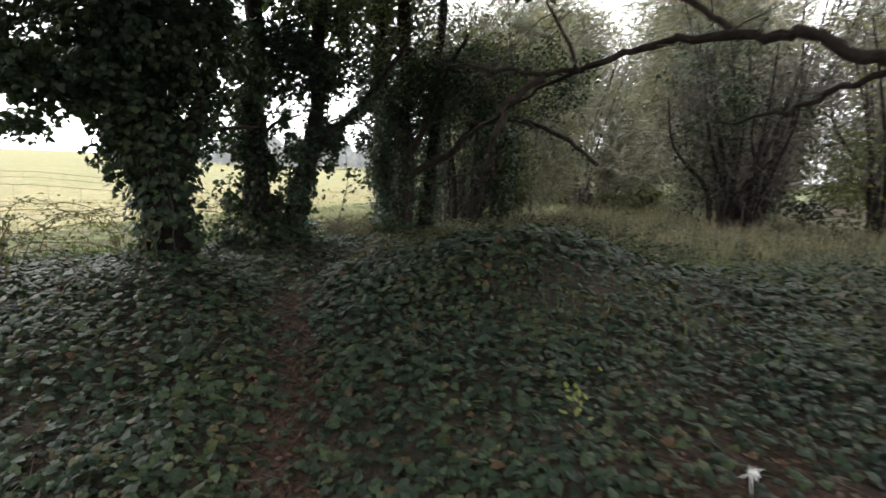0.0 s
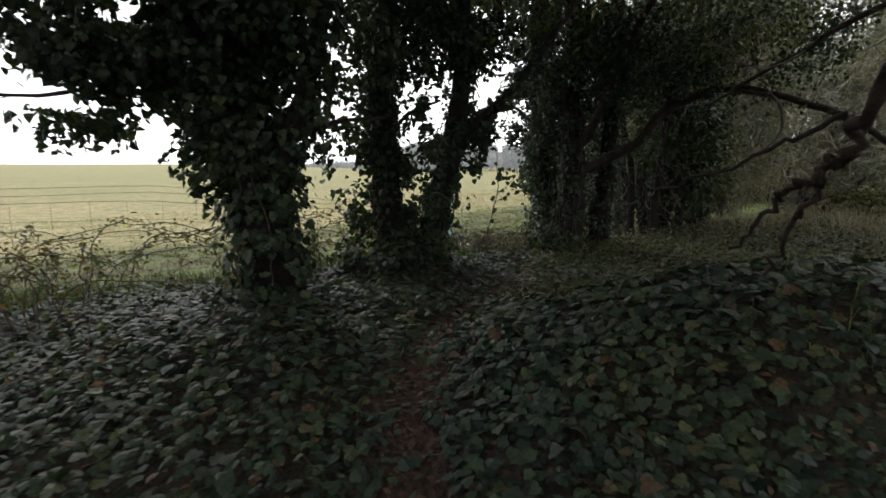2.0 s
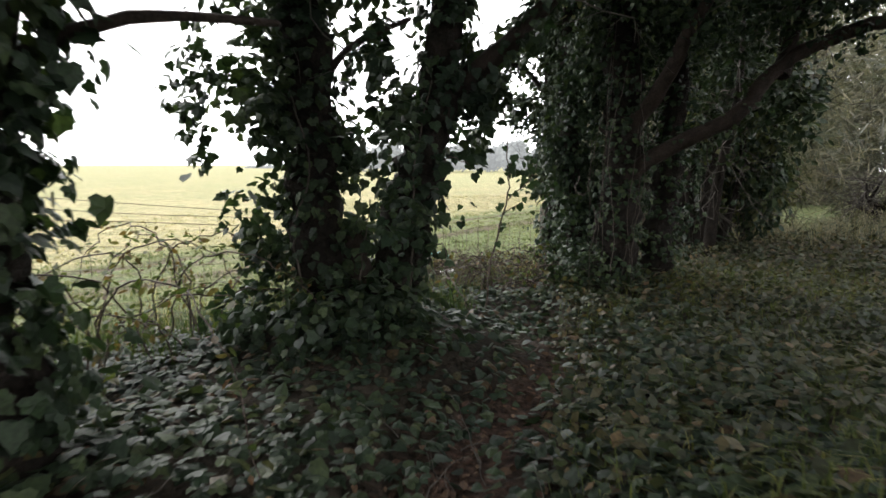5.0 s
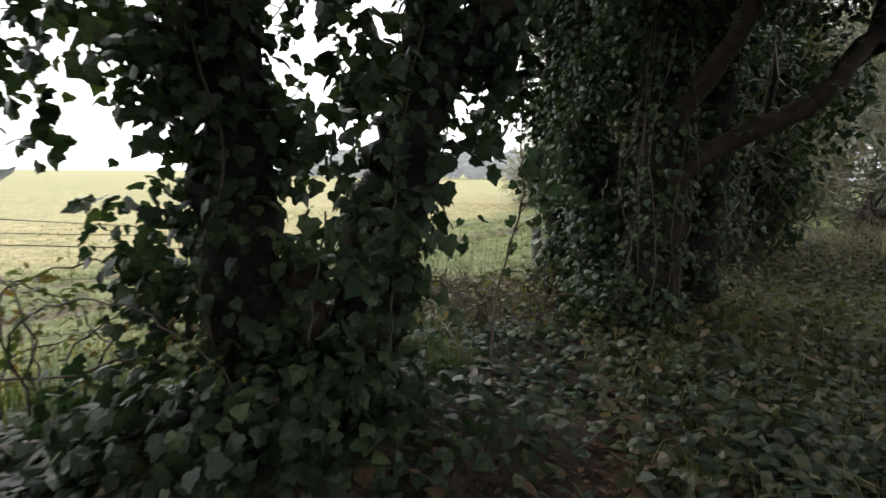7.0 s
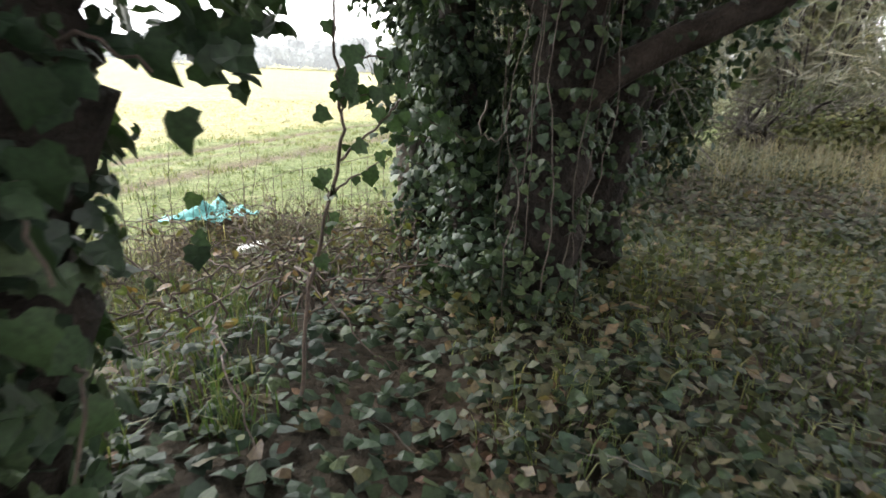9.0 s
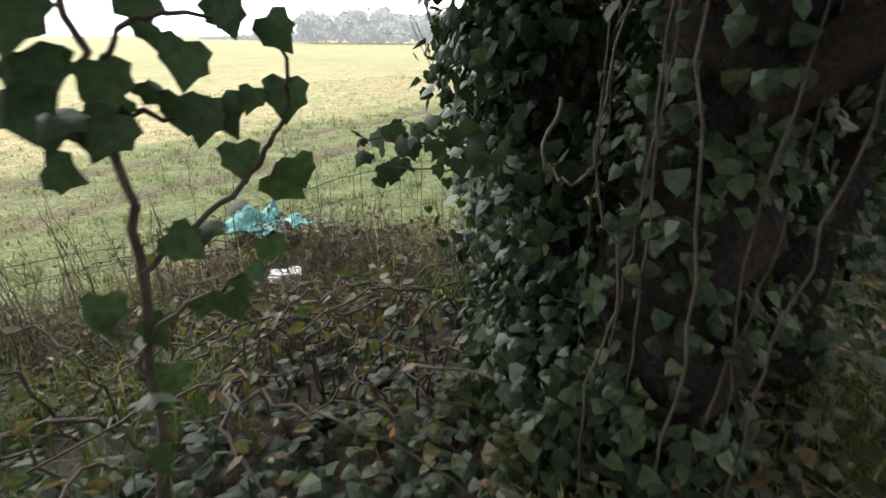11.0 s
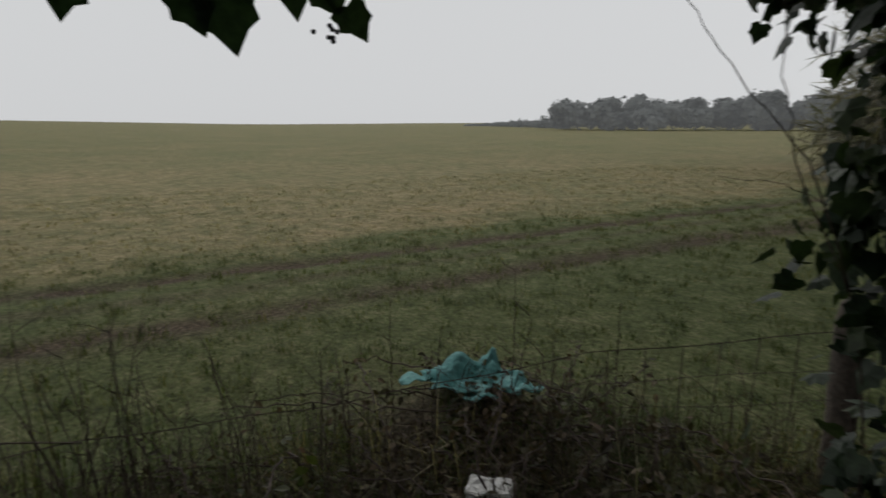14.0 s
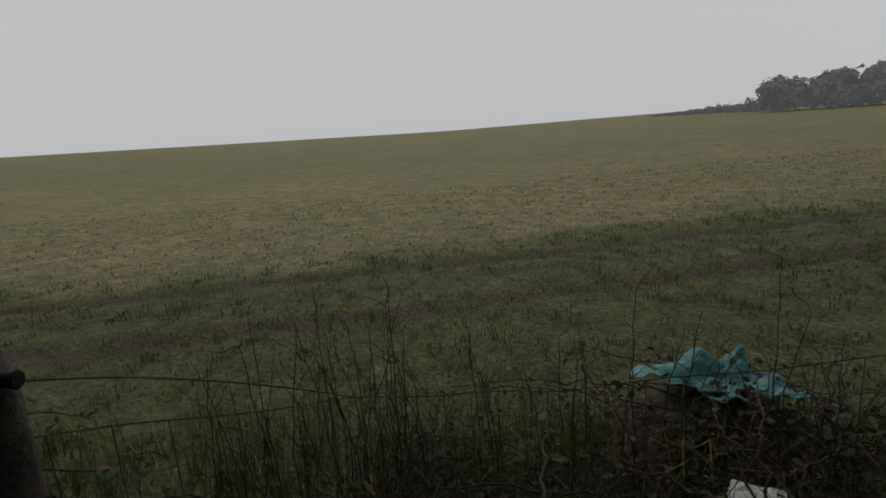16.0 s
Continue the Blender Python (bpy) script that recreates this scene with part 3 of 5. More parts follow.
# the many-stemmed tree by the gap to the field
ivy_tree("gap_tree", "old many-stemmed tree with ivy-hung dark trunks",
         [("trunk", [(-0.72, 9.2, 0.3), (-0.74, 9.18, 0.9), (-0.7, 9.16, 1.6), (-0.72, 9.15, 2.6), (-0.8, 9.2, 5.2)], 0.21, 0.1),
          ("trunk", [(-0.98, 9.5, 0.35), (-1.05, 9.55, 1.0), (-1.1, 9.6, 1.8), (-1.2, 9.6, 4.6)], 0.13, 0.07),
          ("trunk", [(-0.35, 9.5, 0.4), (-0.28, 9.55, 1.2), (-0.2, 9.6, 2.2), (-0.1, 9.7, 4.6)], 0.15, 0.07),
          ("limb", [(-0.68, 9.1, 1.4), (-0.34, 9.0, 1.65), (0.08, 8.95, 1.86), (0.4, 9.0, 2.22), (0.8, 8.98, 2.42), (1.25, 8.85, 2.45), (1.85, 8.2, 2.1), (2.2, 7.6, 1.7)], 0.07, 0.03),
          ("limb", [(0.4, 9.0, 2.15), (0.6, 9.2, 2.8), (0.9, 9.4, 3.8)], 0.06, 0.025),
          ("limb", [(-0.7, 9.1, 1.7), (-0.4, 8.9, 2.2), (-0.1, 8.6, 2.9), (0.3, 8.2, 3.6)], 0.07, 0.03),
          ("limb", [(1.2, 8.85, 2.42), (1.4, 8.3, 2.25), (1.3, 7.7, 1.9), (1.0, 7.2, 1.65)], 0.028, 0.008)],
         [((-0.75, 9.25, 2.9), (0.85, 0.8, 1.0), 7000, 31, -0.1, 5.0), ((-1.02, 9.5, 1.75), (0.36, 0.4, 0.85), 3000, 32, -0.1, 7.0),
          ((-0.2, 9.6, 2.6), (0.9, 0.8, 1.0), 3000, 33, 0.0, 5.0),
          ((0.9, 9.1, 2.9), (0.9, 0.8, 0.7), 1700, 35, 0.15, 5.0), ((0.2, 8.9, 3.05), (1.3, 0.6, 0.75), 4200, 351, -0.15, 5.0), ((1.5, 8.9, 3.15), (1.0, 0.6, 0.7), 2400, 352, -0.05, 5.0), ((-0.95, 9.25, 0.6), (0.42, 0.42, 0.3), 1500, 36, -0.4, 6.0)],
         [(0, 650, 0.05, 3.2), (1, 900, 0.1, 3.2), (2, 700, 0.12, 3.2), (3, 60, 0.05, 3.2)],
         [("vine", [(-0.93, 8.95, 0.35), (-0.95, 8.93, 0.75), (-0.9, 8.92, 1.05), (-0.97, 8.92, 1.35), (-0.88, 8.92, 1.9)], 0.0035),
          ("vine", [(-1.04, 9.04, 1.42), (-1.07, 8.98, 1.3), (-1.0, 8.93, 1.27), (-0.96, 8.94, 1.4)], 0.005),
          ("vine", [(-0.6, 8.9, 0.4), (-0.62, 8.88, 0.9), (-0.55, 8.88, 1.4), (-0.6, 8.88, 2.1)], 0.0035),
          ("vine", [(-0.8, 8.9, 0.4), (-0.76, 8.88, 1.0), (-0.82, 8.88, 1.6), (-0.7, 8.88, 2.3)], 0.004)], twigs=2, leaf=0.048,
         roof=[((0.6, 9.2, 6.0), (3.2, 3.0, 0.9), 7000, 37, -0.5, 2.0)],
         light=[((-0.3, 9.0, 3.5), (1.5, 1.2, 0.9), 1800, 391, -0.05, 4.0), ((0.9, 8.7, 3.1), (1.1, 0.9, 0.7), 1800, 392, 0.0, 4.0), ((-0.5, 9.5, 4.4), (1.8, 1.6, 0.6), 2500, 393, 0.0, 3.0)])

gap = bpy.data.objects["gap_tree"]
for k in range(6):
    ang = radians(150 + 27 * k)
    cx, cy, rr = -0.72, 9.18, 0.225
    zs = np.linspace(0.35, 2.6, 7)
    aa = ang + np.cumsum(rng.normal(scale=0.16, size=7))
    limb("vine", [(cx + rr * math.cos(q), cy + rr * math.sin(q), z) for q, z in zip(aa, zs)], 0.0036, 0.002, M_VINE, gap, "pale climbing ivy stem", sides=5, jitter=0.003)

# the ivy column at the fence
ivy_tree("ivy_column_tree", "slim tree with a shaggy ivy column at the fence",
         [("trunk", [(-1.22, 10.35, 0.25), (-1.24, 10.33, 0.9), (-1.27, 10.3, 1.7), (-1.3, 10.3, 2.8), (-1.35, 10.2, 4.4)], 0.11, 0.06),
          ("limb", [(-1.3, 10.28, 2.2), (-1.6, 9.95, 2.5), (-1.95, 9.55, 2.45), (-2.3, 9.35, 2.2)], 0.03, 0.012)],
         [((-1.28, 10.28, 1.75), (0.32, 0.3, 0.75), 1900, 41, -0.1, 8.0), ((-1.3, 10.25, 2.7), (0.55, 0.5, 0.7), 2200, 42, -0.1, 6.0),
          ((-1.15, 10.3, 0.85), (0.3, 0.3, 0.5), 500, 43, 0.0, 7.0), ((-1.6, 10.33, 2.12), (0.22, 0.2, 0.28), 240, 46, -0.1, 8.0), ((-1.3, 10.2, 3.9), (1.0, 0.9, 0.7), 1200, 44, 0.0, 4.0)],
         [(0, 420, 0.10, 3.2), (1, 60, 0.04, 3)], leaf=0.062, shape=IVY,
         roof=[((-2.3, 10.3, 4.9), (2.4, 2.2, 0.8), 1800, 45, -0.4, 2.0)])

# the spreading tree whose bare limb reaches over the bank
ivy_tree("spreading_tree", "spreading thorn tree with a long crooked bare limb",
         [("trunk", [(3.5, 2.1, -0.1), (3.35, 2.2, 0.9), (3.2, 2.35, 1.7), (3.05, 2.4, 2.4), (3.0, 2.2, 4.8)], 0.24, 0.12),
          ("limb", [(3.1, 2.35, 2.1), (2.55, 2.6, 2.14), (2.15, 2.8, 2.16), (1.98, 2.93, 2.28), (1.75, 3.1, 2.33), (1.4, 3.45, 2.38), (1.05, 3.75, 2.3), (0.7, 3.9, 2.24), (0.35, 4.0, 2.28), (-0.1, 4.3, 2.4)], 0.045, 0.010),
          ("limb", [(2.6, 2.58, 2.12), (2.2, 2.9, 2.05), (2.05, 3.2, 1.92), (1.8, 3.6, 1.9)], 0.024, 0.008),
          ("limb", [(0.7, 3.9, 2.24), (0.45, 3.7, 2.0), (0.34, 3.63, 1.78), (0.32, 3.78, 1.6), (0.31, 3.89, 1.53), (0.29, 3.95, 1.47), (0.24, 4.07, 1.43), (0.21, 4.19, 1.33), (0.13, 4.31, 1.19)], 0.026, 0.007),
          ("limb", [(0.31, 3.89, 1.53), (0.3, 4, 1.41), (0.26, 4.12, 1.24), (0.23, 4.18, 1.11)], 0.013, 0.006),
          ("limb", [(0.5, 4.3, 1.72), (0.35, 4.6, 1.6), (-0.1, 4.75, 1.42), (-0.25, 4.8, 1.45)], 0.012, 0.005),
          ("limb", [(1.7, 3.15, 2.33), (1.5, 3.6, 2.7), (1.2, 4.2, 3.1), (0.7, 4.7, 3.4)], 0.022, 0.008),
          ("limb", [(0.9, 3.82, 2.28), (0.85, 3.95, 2.5), (0.7, 4.2, 2.95), (0.65, 4.3, 3.3)], 0.018, 0.007),
          ("limb", [(0.95, 3.8, 2.27), (0.6, 4.3, 2.12), (0.25, 4.9, 1.92), (0.2, 5.4, 1.9)], 0.016, 0.006)],
         [((3.2, 2.3, 2.9), (0.5, 0.5, 0.5), 500, 50, 0.0, 5.0)],
         [(0, 300, 0.08, 3.0)], crook=0.012, twigs=9, leaf=0.09,
         roof=[((1.4, 1.0, 6.2), (3.8, 3.6, 0.9), 12000, 57, -0.5, 2.0), ((3.0, 5.2, 6.0), (3.0, 3.0, 0.9), 3800, 58, -0.5, 2.0),
               ((2.6, 1.2, 4.4), (2.6, 2.4, 0.8), 2600, 51, -0.3, 3.0), ((0.4, 0.6, 4.8), (2.4, 2.8, 0.7), 2800, 52, -0.3, 3.0), ((-1.2, 2.8, 4.9), (2.2, 2.2, 0.7), 2400, 53, -0.25, 3.0),
               ((1.6, 4.6, 4.7), (2.2, 1.7, 0.7), 800, 54, -0.2, 3.0), ((-0.6, 5.8, 5.0), (2.0, 1.8, 0.7), 1900, 55, -0.2, 3.0), ((3.6, 4.6, 4.5), (1.8, 1.8, 0.8), 1500, 56, -0.2, 3.0)])


def thicket(name, label, at, radii, stems, leaves, seed, leaf_mat, leaf=0.06, twig=160, twig_len=0.9, gap=0.1):
    """A multi-stemmed shrub with a haze of fine twigs and sparse leaf."""
    cx, cy = at
    own = np.random.default_rng(seed)
    z = float(G(cx, cy))
    e = thing(name, (cx, cy, z), label, "shrub")
    st, dr = [], []
    for k in range(stems):
        a = own.uniform(0, 6.28)
        b = np.array([cx + 0.35 * radii[0] * np.cos(a) * own.uniform(0.1, 1), cy + 0.35 * radii[1] * np.sin(a) * own.uniform(0.1, 1), z - 0.1])
        lean = np.array([np.cos(a) * radii[0], np.sin(a) * radii[1], 0]) * own.uniform(0.2, 0.75)
        top = b + lean + [0, 0, radii[2] * own.uniform(1.3, 1.9)]
        m1, m2 = b + (top - b) * 0.35 - lean * 0.12 + own.normal(scale=0.08, size=3), b + (top - b) * 0.7 + own.normal(scale=0.12, size=3)
        ob, line = limb("stem", [b, m1, m2, top], own.uniform(0.04, 0.09), 0.015, M_BARK, e, sides=6, steps=4)
        for j in range(twig // stems):
            i = own.integers(3, len(line))
            st.append(line[i])
            dr.append(own.normal(size=3) * [1, 1, 0.7] + lean * 0.5)
    v, f = twigs_arrays(st, dr, twig_len, 0.009, 3, 0.35, 3)
    tagged(link("twig_haze", np_mesh("twig_haze", v, f, M_TWIG), e, "haze of fine grey twigs"), kind="stuff")
    rr = np.array(radii)
    subs = []
    for q in range(9):
        c = np.array([cx, cy, z + radii[2] * 0.85]) + np.clip(own.normal(size=3), -1.4, 1.4) * rr * 0.5
        c[2] = max(c[2], z + 0.25 * radii[2])
        subs.append((c, rr * own.uniform(0.34, 0.62), leaves // 9, seed * 20 + q, gap, 3.2, 0.55))
    v, f = clump_leaves(subs, leaf * 6.0, SPRAY, 0.1) if leaf_mat is M_HAZED else clump_leaves(subs, leaf * 1.45, DIAMOND if cy > 13.5 or cy < 0 else OVAL)
    tagged(link("crown", np_mesh("crown", v, f, leaf_mat), e), kind="stuff")
    return e


thicket("thicket", "tangled olive-green shrub behind the ivy trees", (0.5, 11.6), (1.1, 1.1, 2.2), 8, 8500, 61, M_IVY_TREE, 0.07, gap=-0.1)
thicket("thicket", "tangled grey-green shrub leaning over the lane", (1.15, 13.0), (1.1, 1.3, 2.5), 8, 8000, 62, M_SHRUB, 0.07, gap=-0.2)
# the pale and misty scrub below has its haze in the leaf colour
thicket("thicket", "tall pale twiggy shrub beside the lane", (2.6, 17.0), (2.4, 2.2, 4.2), 8, 14000, 63, M_HAZED, 0.09, 260, 1.4, -0.2)
thicket("thicket", "dark thorn thicket of bare crossing stems", (6.3, 11.2), (1.8, 1.5, 2.2), 22, 7000, 64, M_IVY_TREE, 0.06, 640, 1.1, -0.1)
thicket("thicket", "dark thorn thicket with mossy twigs", (8.8, 10.2), (2.1, 1.6, 2.4), 14, 3800, 65, M_SHRUB, 0.06, 460, 1.1, -0.1)
thicket("thicket", "pale tall thorn behind the dark thicket", (9.0, 15.5), (3.4, 2.8, 4.4), 12, 14000, 66, M_HAZED, 0.10, 360, 1.6, -0.2)
thicket("thicket", "misty grey scrub closing the lane", (6.4, 27.0), (3.8, 2.4, 5.0), 10, 14000, 67, M_HAZED, 0.16, 260, 2.0, -0.4)
thicket("thicket", "misty grey scrub closing the lane", (1.8, 27.0), (3.4, 2.4, 5.0), 10, 14000, 68, M_HAZED, 0.16, 260, 2.0, -0.4)
thicket("thicket", "misty tall scrub beside the lane", (12.5, 25.0), (4.6, 2.6, 5.6), 10, 15000, 69, M_HAZED, 0.16, 260, 2.0, -0.4)
thicket("thicket", "misty tall scrub beside the lane", (15.5, 16.0), (3.8, 3.0, 5.0), 10, 14000, 70, M_HAZED, 0.14, 260, 1.8, -0.3)
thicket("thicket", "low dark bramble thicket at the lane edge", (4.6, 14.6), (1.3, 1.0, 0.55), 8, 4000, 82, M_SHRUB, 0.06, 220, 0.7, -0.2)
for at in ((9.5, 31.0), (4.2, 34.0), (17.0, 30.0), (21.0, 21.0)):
    thicket("thicket", "distant pale scrub closing off the lane", at, (4.8, 2.8, 6.0), 7, 13000, int(at[0] * 10) + 300, M_HAZED, 0.2, 80, 2.4, -0.6)
thicket("thicket", "ivy-dark scrub along the hedge", (0.2, 14.6), (1.5, 1.5, 2.6), 7, 9000, 71, M_IVY_TREE, 0.08, gap=-0.2)
thicket("thicket", "mossy thorn beside the bank", (8.0, 6.4), (1.6, 1.6, 2.6), 9, 9000, 72, M_SHRUB, 0.07, 320, 0.9, -0.1)
# shrubs added out of view to keep low sky light off the bank
for at, rr, sd in (((-3.5, -5.5), (2.8, 2.0, 3.0), 73), ((1.5, -6.5), (3.0, 2.2, 3.2), 74), ((6.5, -3.5), (2.6, 2.2, 3.0), 75), ((-7.5, -2.5), (2.4, 2.0, 2.6), 76), ((-5.0, -0.9), (1.7, 1.5, 2.6), 77), ((-8.0, 0.9), (1.8, 1.5, 2.4), 78), ((-6.0, 1.3), (1.4, 1.1, 2.6), 79), ((6.8, 2.3), (1.8, 1.6, 2.8), 80)):
    thicket("thicket", "unseen dark shrub added to shade the bank", at, rr, 6, 5000, sd, M_IVY_TREE, 0.12, 60, 1.2, -0.3)


# ---- far woods, their mist put into colour and glow ----


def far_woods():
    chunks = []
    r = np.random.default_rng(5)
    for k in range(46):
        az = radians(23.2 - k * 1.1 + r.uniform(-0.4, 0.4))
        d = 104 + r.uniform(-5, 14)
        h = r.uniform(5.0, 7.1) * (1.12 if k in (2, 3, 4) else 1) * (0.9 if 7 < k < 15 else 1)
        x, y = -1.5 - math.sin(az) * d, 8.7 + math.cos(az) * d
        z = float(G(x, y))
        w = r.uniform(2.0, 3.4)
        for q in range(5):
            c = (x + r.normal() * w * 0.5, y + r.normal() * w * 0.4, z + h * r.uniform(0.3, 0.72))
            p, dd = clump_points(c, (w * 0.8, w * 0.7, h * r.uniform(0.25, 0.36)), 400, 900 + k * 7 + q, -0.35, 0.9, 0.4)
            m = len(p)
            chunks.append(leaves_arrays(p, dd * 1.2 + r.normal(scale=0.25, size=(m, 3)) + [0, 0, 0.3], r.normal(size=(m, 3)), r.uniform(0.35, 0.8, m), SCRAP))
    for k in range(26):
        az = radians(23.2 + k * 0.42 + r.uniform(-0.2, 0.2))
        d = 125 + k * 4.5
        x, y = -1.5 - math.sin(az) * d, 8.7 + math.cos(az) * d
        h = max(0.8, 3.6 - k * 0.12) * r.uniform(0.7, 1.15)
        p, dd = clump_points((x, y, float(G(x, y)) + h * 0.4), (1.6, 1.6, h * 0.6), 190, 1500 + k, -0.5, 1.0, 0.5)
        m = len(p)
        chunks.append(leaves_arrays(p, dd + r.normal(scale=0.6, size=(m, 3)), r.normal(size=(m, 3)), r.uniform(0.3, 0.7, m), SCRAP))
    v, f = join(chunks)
    return tagged(new("far_woods", np_mesh("far_woods", v, f, M_WOODS)), "woods on the far side of the field, greyed by painted haze", "woods", kind="stuff")


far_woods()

# ---- fence ----
FENCE = [(-11.0, 1.5), (-9.2, 3.1), (-7.2, 4.9), (-5.2, 6.65), (-3.2, 8.42), (-3.48, 9.42), (-3.17, 10.22), (-2.27, 10.85), (-1.3, 11.5), (0.0, 12.6), (1.2, 13.6)]
FENCE_TOP = [1.28, 1.28, 1.28, 1.25, 1.03, 0.67, 0.54, 0.78, 0.9, 0.95, 0.95]


def fence_point(u):
    k = np.arange(len(FENCE))
    fx, fy = np.array(FENCE).T
    return np.interp(u, k, fx), np.interp(u, k, fy), np.interp(u, k, FENCE_TOP)


def build_fence():
    e = thing("wire_fence", FENCE[4], "sagging rusty sheep-netting fence on weathered posts", "fence")
    us = np.arange(0, len(FENCE) - 1 + 0.001, 0.125)
    fx, fy, ft = fence_point(us)
    gz = G(fx, fy)
    for h, r in ((1.0, 0.0028), (0.8, 0.0018), (0.62, 0.0018), (0.46, 0.0018), (0.32, 0.0018), (0.2, 0.0018)):
        z = gz + (ft - gz) * h + 0.006 * np.sin(us * 9 + h * 20)
        v, f = tube_arrays(np.stack([fx, fy, z], 1), np.full(len(us), r), 4)
        link("netting_wire", np_mesh("netting_wire", v, f, M_WIRE), e)
    stay = None
    for u in np.arange(2.0, 9.0, 0.13):
        x, y, t = fence_point(u)
        g = float(G(x, y))
        pts = np.array([(x, y, g + 0.03), (x + 0.012 * math.sin(u * 9), y, (g + t) / 2), (x, y, t)])
        v, f = tube_arrays(pts, np.full(3, 0.002), 4)
        link("netting_stay", np_mesh("netting_stay", v, f, M_WIRE), e)
    for lift, sag in ((0.14, 0.02), (0.07, 0.03)):
        z = ft + lift * step(0.9, 1.2, ft) - sag * np.sin(us * np.pi) ** 2 + 0.03
        m = us <= 4.0
        v, f = tube_arrays(np.stack([fx[m], fy[m] + 0.01, z[m]], 1), np.full(m.sum(), 0.0022), 4)
        wire = link("barbed_wire", np_mesh("barbed_wire", v, f, M_WIRE), e, "rusty barbed wire strand")
        chunks = []
        for u in np.arange(1.5, 4.0, 0.05):
            x, y, t = fence_point(u)
            zz = float(np.interp(u, us, z))
            for a in (0.6, 2.2):
                d = np.array([0.4 * math.cos(a), 0.4 * math.sin(a), math.sin(a * 3)]) * 0.014
                c = np.array([x, y + 0.01, zz])
                chunks.append(tube_arrays(np.array([c - d, c + d]), np.array([0.0013, 0.0007]), 3))
        v, f = join(chunks)
        tagged(link("barbs", np_mesh("barbs", v, f, M_WIRE), wire), kind="stuff")
    v, f = tube_arrays(smooth_line([(-3.14, 8.48, 1.18), (-3.24, 8.7, 1.08), (-3.36, 8.97, 0.93), (-3.44, 9.25, 0.77), (-3.47, 9.42, 0.67)], 6), np.full(25, 0.003), 5)
    link("loose_wire", np_mesh("loose_wire", v, f, M_WIRE), e, "loose strand drooping from the insulator")
    for u, r, top in ((4.0, 0.062, 1.23), (0.2, 0.06, 1.32), (7.9, 0.055, 1.0), (9.0, 0.05, 1.15)):
        x, y, t = fence_point(u)
        g = float(G(x, y))
        line = smooth_line([(x + 0.02, y, g - 0.2), (x, y, (g + top) / 2), (x - 0.015, y, top)], 5)
        rad = np.full(len(line), r)
        rad[-1] *= 0.8
        v, f = tube_arrays(line, rad, 12, 0.03)
        post = link("post", np_mesh("post", v, f, M_POST, True), e)
        if u == 4.0:
            for zk in (1.18, 0.87):
                bm = bmesh.new()
                bmesh.ops.create_cone(bm, cap_ends=True, segments=14, radius1=0.022, radius2=0.016, depth=0.04)
                bmesh.ops.bevel(bm, geom=[g for g in bm.edges if g.calc_length() < 0.03], offset=0.005, segments=2, affect='EDGES')
                bm.transform(pose(x + 0.05, y + 0.055, zk, 90, 0, -40))
                me = bpy.data.meshes.new("insulator")
                bm.to_mesh(me)
                bm.free()
                me.materials.append(M_KNOB)
                link("insulator", me, post, "round black wire insulator")
    return e


build_fence()

# ---- the things lying by the fence ----


